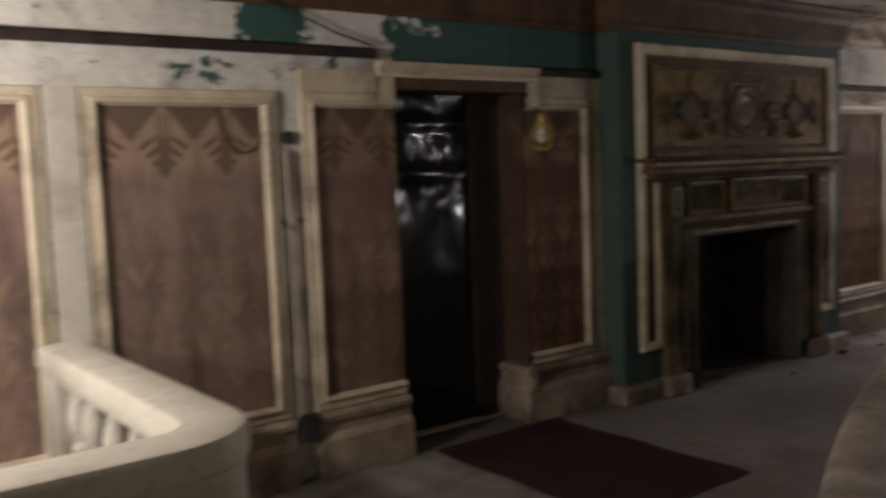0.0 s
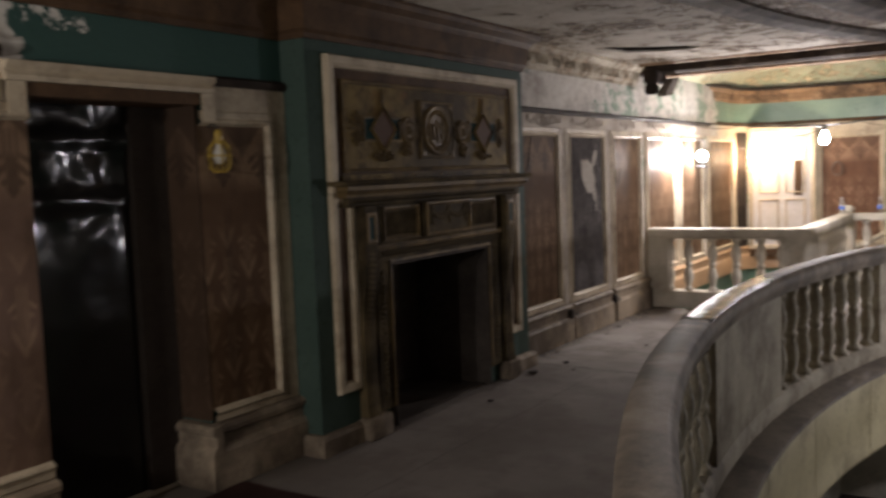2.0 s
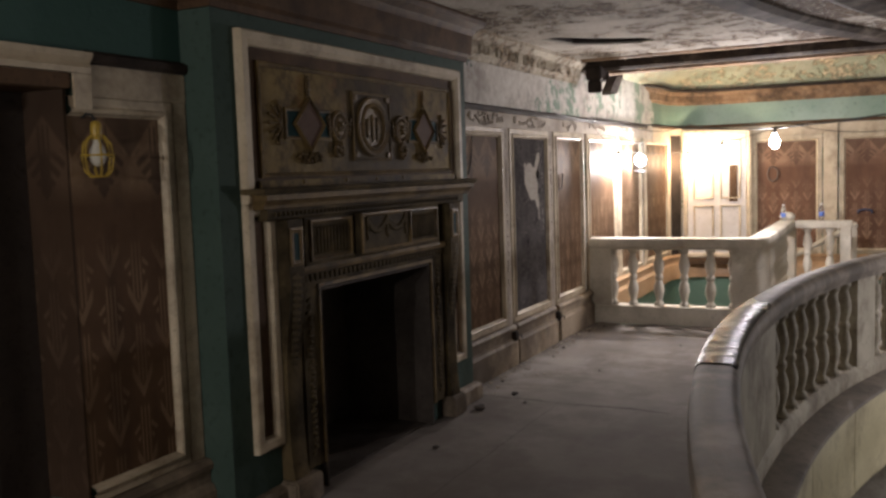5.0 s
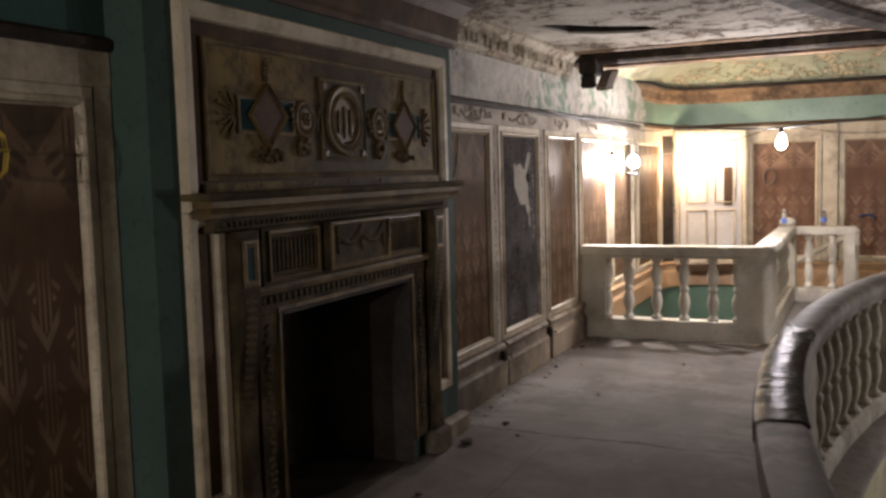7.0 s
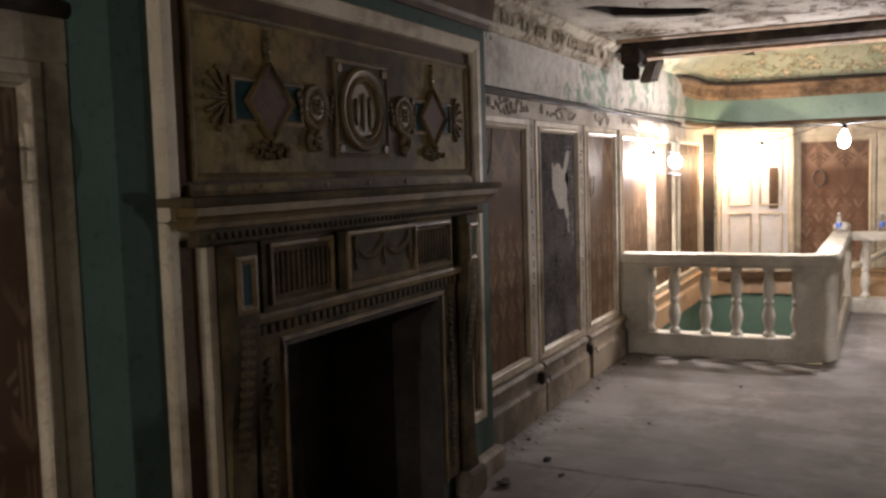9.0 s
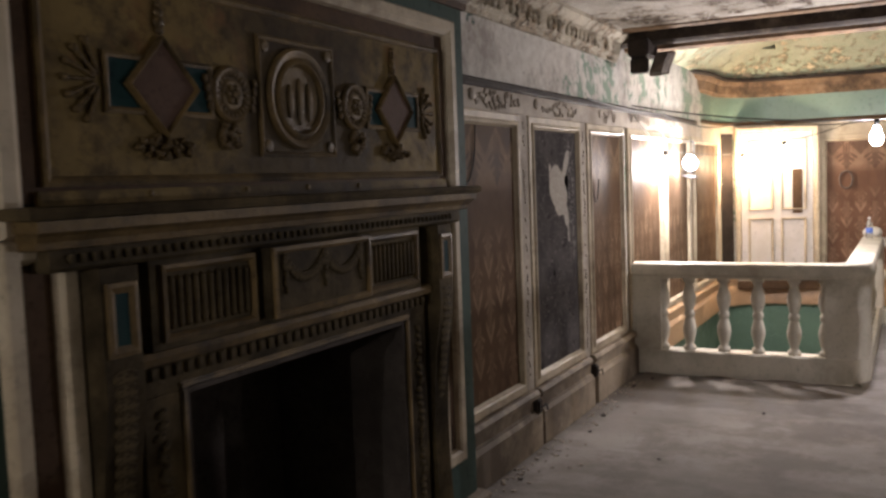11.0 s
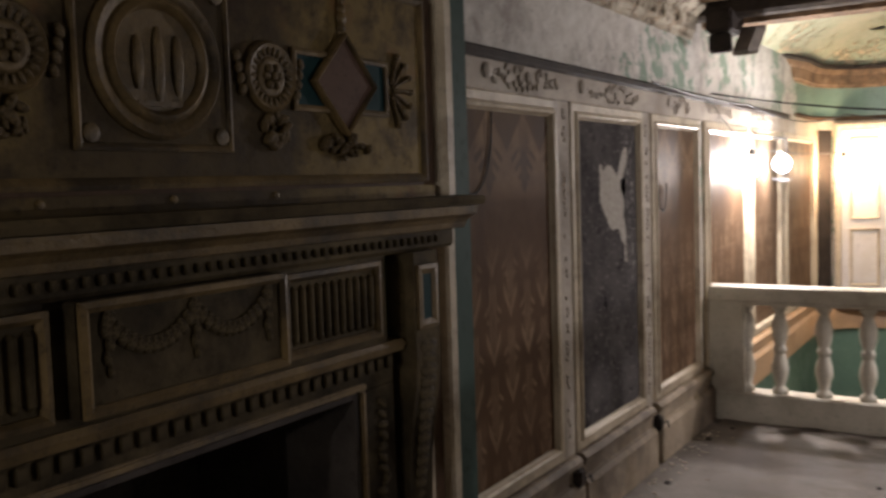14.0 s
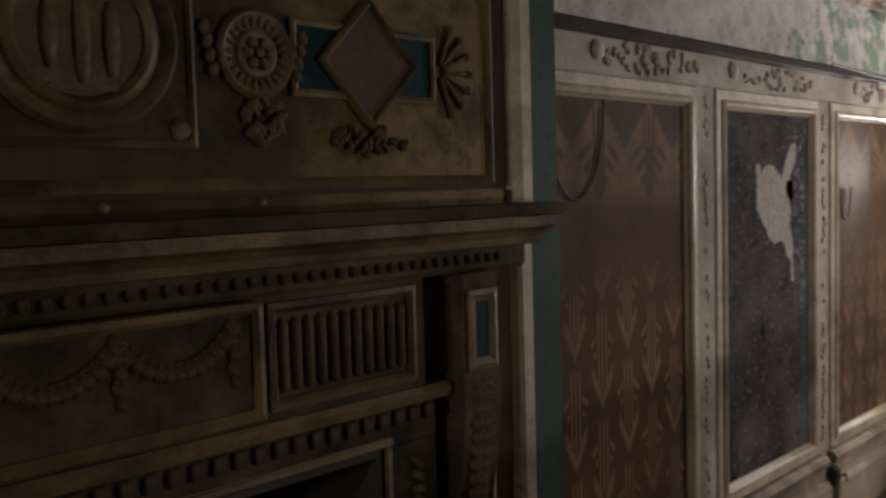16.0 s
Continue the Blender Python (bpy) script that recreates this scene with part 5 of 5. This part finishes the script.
def caged_bulb(at, glass, label, cage=YELLOW, k=1.0, guard=True):
    """A bulb, bare or in a plastic guard, that hangs from a cable."""
    x, y, z = at
    ob = thing("caged_bulb", label, "work lamp", "string lights", at)
    bulb = lathe(bmesh.new(), [(r * k, h * k) for r, h in bulb_profile()], (x, y, z - 0.05 * k), 14)
    b = part("bulb", bulb, glass, ob, smooth=True)
    b.visible_shadow = False
    part("socket", lathe(bmesh.new(), [(0.018, 0.045 * k), (0.022, 0.05 * k), (0.022, 0.11), (0.016, 0.12), (0.008, 0.125)], (x, y, z), 14), cage, ob, smooth=True)
    for i in range(6 if guard else 0):
        a = math.pi * i / 3
        pts = [(x + r * k * math.cos(a), y + r * k * math.sin(a), z + h * k) for r, h in ((0.022, 0.06), (0.048, 0.03), (0.055, -0.02), (0.048, -0.065), (0.028, -0.085))]
        part("guard_wire", tube(bmesh.new(), pts, 0.0042, 6), cage, ob)
    for r, h in ((0.054, -0.01), (0.03, -0.085)) if guard else ():
        pts = [(x + r * k * math.cos(2 * math.pi * i / 16), y + r * k * math.sin(2 * math.pi * i / 16), z + h * k) for i in range(17)]
        part("guard_ring", tube(bmesh.new(), pts, 0.0045, 6), cage, ob)
    return ob


def cable(points, label, r=0.006):
    ob = tagged(part("cable", tube(bmesh.new(), points, r), CABLE), label, "cable", "cables")
    return ob


def build_lights():
    # The low bulb across the well is an added fill, not a string light.
    for at in BULBS + BULBS_BEHIND + BULBS_ACROSS_UNSEEN:
        caged_bulb(at, LIT_GLASS, "glaring bare bulb of the string lights and one added fill", CABLE, 1.6, False)
    caged_bulb((3.81, WALL_Y - 0.085, 1.775), GLASS_OFF, "unlit bulb in a yellow plastic guard hung on the panel", YELLOW, 1.12)
    # flood lamp head on the long wall
    x, y, z = FLOOD
    ob = thing("flood_lamp", "grey flood lamp head fixed to the wall panel", "lamp", "", (x, y, z))
    facing = pose(x + 0.06, y + 0.01, z + 0.03, 0, -98, -12)
    bell = lathe(bmesh.new(), [(0.018, -0.03), (0.026, -0.02), (0.030, 0.0), (0.050, 0.03), (0.074, 0.075), (0.080, 0.105), (0.083, 0.107), (0.079, 0.108), (0.070, 0.080), (0.020, 0.072)], segments=22)
    bell.transform(facing)
    part("housing", bell, GREY_METAL, ob, smooth=True)
    lens = lathe(bmesh.new(), [(0.074, 0.086), (0.073, 0.092), (0.045, 0.102), (0.012, 0.106)], segments=22)
    lens.transform(facing)
    part("lens", lens, LENS, ob, "bright white lens", True).visible_shadow = False
    part("bracket", tube(bmesh.new(), [(x, y + 0.02, z - 0.05), (x, y + 0.03, z - 0.11), (x, WALL_Y - 0.04, z - 0.11)], 0.012), GREY_METAL, ob)
    part("knob", boxes((x - 0.05, x + 0.05, y - 0.03, y + 0.06, z - 0.135, z - 0.105), bevel=0.008), GREY_METAL, ob)
    part("hook", tube(bmesh.new(), [(x, y, z + 0.10), (x, y, z + 0.22), (x, WALL_Y - 0.03, z + 0.24)], 0.008), GREY_METAL, ob)
    # the cable that carries the bulbs
    run = sag((9.3, WALL_Y - 0.05, 2.17), (11.4, WALL_Y - 0.06, 2.16), 0.02) + sag((11.4, WALL_Y - 0.06, 2.16), (14.1, 3.75, 2.20), 0.10)[1:] + sag((14.1, 3.75, 2.20), (14.5, 2.4, 2.14), 0.06)[1:] + sag((14.5, 2.4, 2.14), (14.3, 0.0, 2.55), 0.12)[1:]
    cable(run, "black cable slung along the top of the panels")
    cable(sag((10.35, WALL_Y - 0.05, 2.16), (11.27, 3.975, 1.83), 0.04) + sag((11.27, 3.975, 1.83), (14.20, 3.78, 1.83), 0.03)[1:], "thin black cable drooping between two bulbs", 0.004)
    cable(sag((14.20, 3.78, 1.83), (14.36, 3.34, 1.95), 0.01) + sag((14.36, 3.34, 1.95), (14.55, 2.6, 2.15), 0.03)[1:], "thin black cable over the white door", 0.004)
    cable(sag((10.42, WALL_Y - 0.05, 2.18), (11.04, 2.27, 1.985), 0.05) + sag((11.04, 2.27, 1.985), (11.2, -1.5, 2.62), 0.10)[1:], "black cable slung across the stair hall, holding a bulb", 0.006)
    cable(sag((14.5, 2.4, 2.14), (14.6, 1.2, 2.02), 0.06), "thin black cable along the end wall panels", 0.004)
    cable([(1.45, WALL_Y - 0.03, 2.62), (1.9, WALL_Y - 0.028, 2.50), (2.45, WALL_Y - 0.028, 2.30), (2.66, WALL_Y - 0.03, 2.25)], "thin cable stapled across the peeling plaster", 0.006)
    cable([(3.81, WALL_Y - 0.085, 1.895), (3.81, WALL_Y - 0.065, 1.925), (3.81, WALL_Y - 0.035, 1.93), (3.81, WALL_Y - 0.010, 1.915)], "short cable hook that holds the unlit bulb", 0.005)
    for x, top, drop, wide, rise in ((1.77, 1.92, 0.22, 0.25, 0.0), (7.24, 1.80, 0.26, 0.28, 0.12), (9.47, 1.60, 0.16, 0.14, 0.0)):
        pts = [(x + wide * 0.5 * (1 - math.cos(math.pi * k / 16)), WALL_Y - 0.017, top + rise * k / 16 - drop * math.sin(math.pi * k / 16)) for k in range(17)]
        cable(pts, "loop of dark wire hanging against the wallpaper", 0.0035)
    # The added fascia fill gets a cable like the other unseen bulbs.
    for at in BULBS_BEHIND + BULBS_ACROSS_UNSEEN:
        cable([(at[0], at[1], at[2] + 0.12), (at[0], at[1], CEIL)], "black cable holding a hanging bulb", 0.005)


def build_conduit():
    ob = thing("conduit", "old metal conduit with a dark junction box between panels", "conduit", "", (2.14, WALL_Y, 0.2))
    for x, r, top, mat in ((2.120, 0.007, 1.72, HEADER), (2.156, 0.010, 1.70, SKIRT)):
        part("pipe", tube(bmesh.new(), [(x, WALL_Y - 0.016, 0.33), (x + 0.004, WALL_Y - 0.018, 1.0), (x - 0.006, WALL_Y - 0.016, top)], r, 10), mat, ob, smooth=True)
    part("junction", lathe(bmesh.new(), [(0.0, 0.0), (0.030, 0.002), (0.034, 0.014), (0.028, 0.032), (0.012, 0.036)], (0, 0, 0), 16), CABLE, ob, "black round junction box", True).matrix_basis = pose(2.135, WALL_Y - 0.004, 1.77, 90, 0, 0)
    part("outlet", boxes((2.105, 2.205, WALL_Y - 0.085, WALL_Y - 0.02, 0.22, 0.36), bevel=0.012), CABLE, ob, "black outlet box at the skirting")
    for x, z in ((8.18, 0.25), (9.28, 0.24)):
        ob = thing("outlet_box", "dark broken outlet at the skirting", "outlet", "outlets", (x, WALL_Y, z))
        part("box", boxes((x - 0.035, x + 0.035, WALL_Y - 0.085, WALL_Y - 0.02, z - 0.04, z + 0.05), bevel=0.012), CHAR_AND_SHADE, ob)
        part("wire", tube(bmesh.new(), [(x + 0.02, WALL_Y - 0.085, z), (x + 0.05, WALL_Y - 0.10, z + 0.01), (x + 0.07, WALL_Y - 0.098, z - 0.03)], 0.005), CABLE, ob)
    tagged(part("wall_ring", tube(bmesh.new(), [(14.675, 2.705 + 0.070 * math.cos(a), 1.475 + 0.100 * math.sin(a)) for a in (2 * math.pi * k / 24 for k in range(25))], 0.010), RING, smooth=True), "oval dark metal ring hung on the end wall panel", "ring")


def build_hose():
    pts = [(14.672, 1.52 + 0.09 * math.cos(a), 0.93 + 0.03 * math.sin(a)) for a in (math.pi * k / 10 for k in range(-2, 13))]
    tagged(part("hose", tube(bmesh.new(), pts, 0.014), HOSE, smooth=True), "short dark blue hose hung on the end wall", "hose")


def water_bottle(x, y, z):
    ob = thing("water_bottle", "clear plastic water bottle with a blue label", "bottle", "water bottles", (x, y, z))
    part("body", lathe(bmesh.new(), [(0.026, 0.001), (0.032, 0.008), (0.032, 0.13), (0.026, 0.16), (0.014, 0.185), (0.013, 0.195)], (x, y, z), 16), CLEAR, ob, smooth=True)
    part("label", lathe(bmesh.new(), [(0.0326, 0.055), (0.0330, 0.056), (0.0330, 0.105), (0.0326, 0.106)], (x, y, z), 16), BLUE_LABEL, ob, "blue paper label", True)
    part("cap", lathe(bmesh.new(), [(0.0145, 0.195), (0.0150, 0.196), (0.0150, 0.211), (0.013, 0.213)], (x, y, z), 12), WHITE, ob, "white screw cap", True)


def build_small():
    water_bottle(13.10, 2.40, 0.902)
    water_bottle(13.36, 1.98, 0.895)
    bm = bmesh.new()
    n = 14
    rings(bm, [[(2.90 + 0.95 * i / n + 0.01 * math.sin(j), 2.60 + 1.40 * j / n, 0.009 + 0.004 * noise.noise((i * 0.5, j * 0.5, 0))) for i in range(n + 1)] for j in range(n + 1)], closed=False)
    bmesh.ops.solidify(bm, geom=bm.faces[:], thickness=0.006)
    tagged(part("rug", bm, RUG, smooth=True), "dark red worn mat on the floor before the doorway", "rug")
    rnd = random.Random(11)
    for x, y, s in ((6.80, 3.735, 0.06), (7.26, 3.66, 0.035), (7.05, 3.5, 0.02), (9.0, 3.88, 0.024), (8.6, 3.84, 0.016), (9.9, 3.92, 0.026), (7.6, 3.9, 0.02), (10.2, 3.85, 0.02), (5.9, 3.62, 0.03), (8.2, 3.3, 0.018), (9.4, 2.9, 0.02)):
        bm = blob(bmesh.new(), (x, y, s * 0.22), (s, s * 0.6, s * 0.24), 9, 5, rnd.uniform(-0.2, 0.2))
        for v in bm.verts:
            v.co += Vector((rnd.uniform(-1, 1), rnd.uniform(-1, 1), 0)) * s * 0.25
            v.co.z = max(0.001, v.co.z)
        tagged(part("debris", bm, CHAR_AND_SHADE), "small dark lump of fallen plaster on the floor", "debris", "floor debris")
    # chips of paint and plaster fallen along the skirting
    bm = bmesh.new()
    for _ in range(110):
        x, y, c = rnd.uniform(7.1, 10.3), WALL_Y - 0.09 - abs(rnd.gauss(0, 0.12)), rnd.uniform(0.005, 0.016)
        turn = rnd.uniform(0, 3.1)
        pts = [(x + c * k * math.cos(turn + a), y + c * k * math.sin(turn + a)) for a, k in ((0.3, 1.2), (1.7, 0.7), (2.9, 1.1), (4.4, 0.8))]
        rings(bm, [[(px, py, z) for px, py in pts] for z in (0.0008, 0.0008 + c * rnd.uniform(0.2, 0.5))], True, True)
    tagged(part("plaster_chips", bm, HEADER), "pale chips of paint and plaster along the skirting", "debris", kind="stuff")
    # torn flap at the foot of the stair rail
    bm = bmesh.new()
    rings(bm, [[(10.22 + 0.05 * math.sin(i * 1.3) + 0.05 * j, 2.75 + i * 0.11, 0.003 + 0.003 * j * abs(math.sin(i * 0.9))) for i in range(12)] for j in range(4)], closed=False)
    bmesh.ops.solidify(bm, geom=bm.faces[:], thickness=0.002)
    tagged(part("torn_paper", bm, LEDGE), "strip of torn dark lining paper along the rail foot", "debris")
    # corbel where the beam meets the wall
    ob = thing("beam_bracket", "dark bracket of split timber under the beam", "bracket", "", (10.2, WALL_Y, 2.47))
    part("block", boxes((10.06, 10.36, 3.80, WALL_Y - 0.125, 2.52, 2.66), bevel=0.015), CHAR_AND_SHADE, ob)
    part("strut", boxes((10.10, 10.18, 3.82, WALL_Y - 0.13, 2.40, 2.519), bevel=0.012), CHAR_AND_SHADE, ob)
    for k in range(3):
        bm = boxes((-0.15, 0.15, -0.05 - 0.01 * k, 0.05, -0.020, 0.020), bevel=0.005)
        bm.transform(pose(10.22 + 0.065 * k, 3.755, 2.47 + 0.010 * k, 0, -36, 0))
        part("slat", bm, LEDGE, ob, "grey split timber slat")


build_lights()
build_conduit()
build_small()
build_hose()
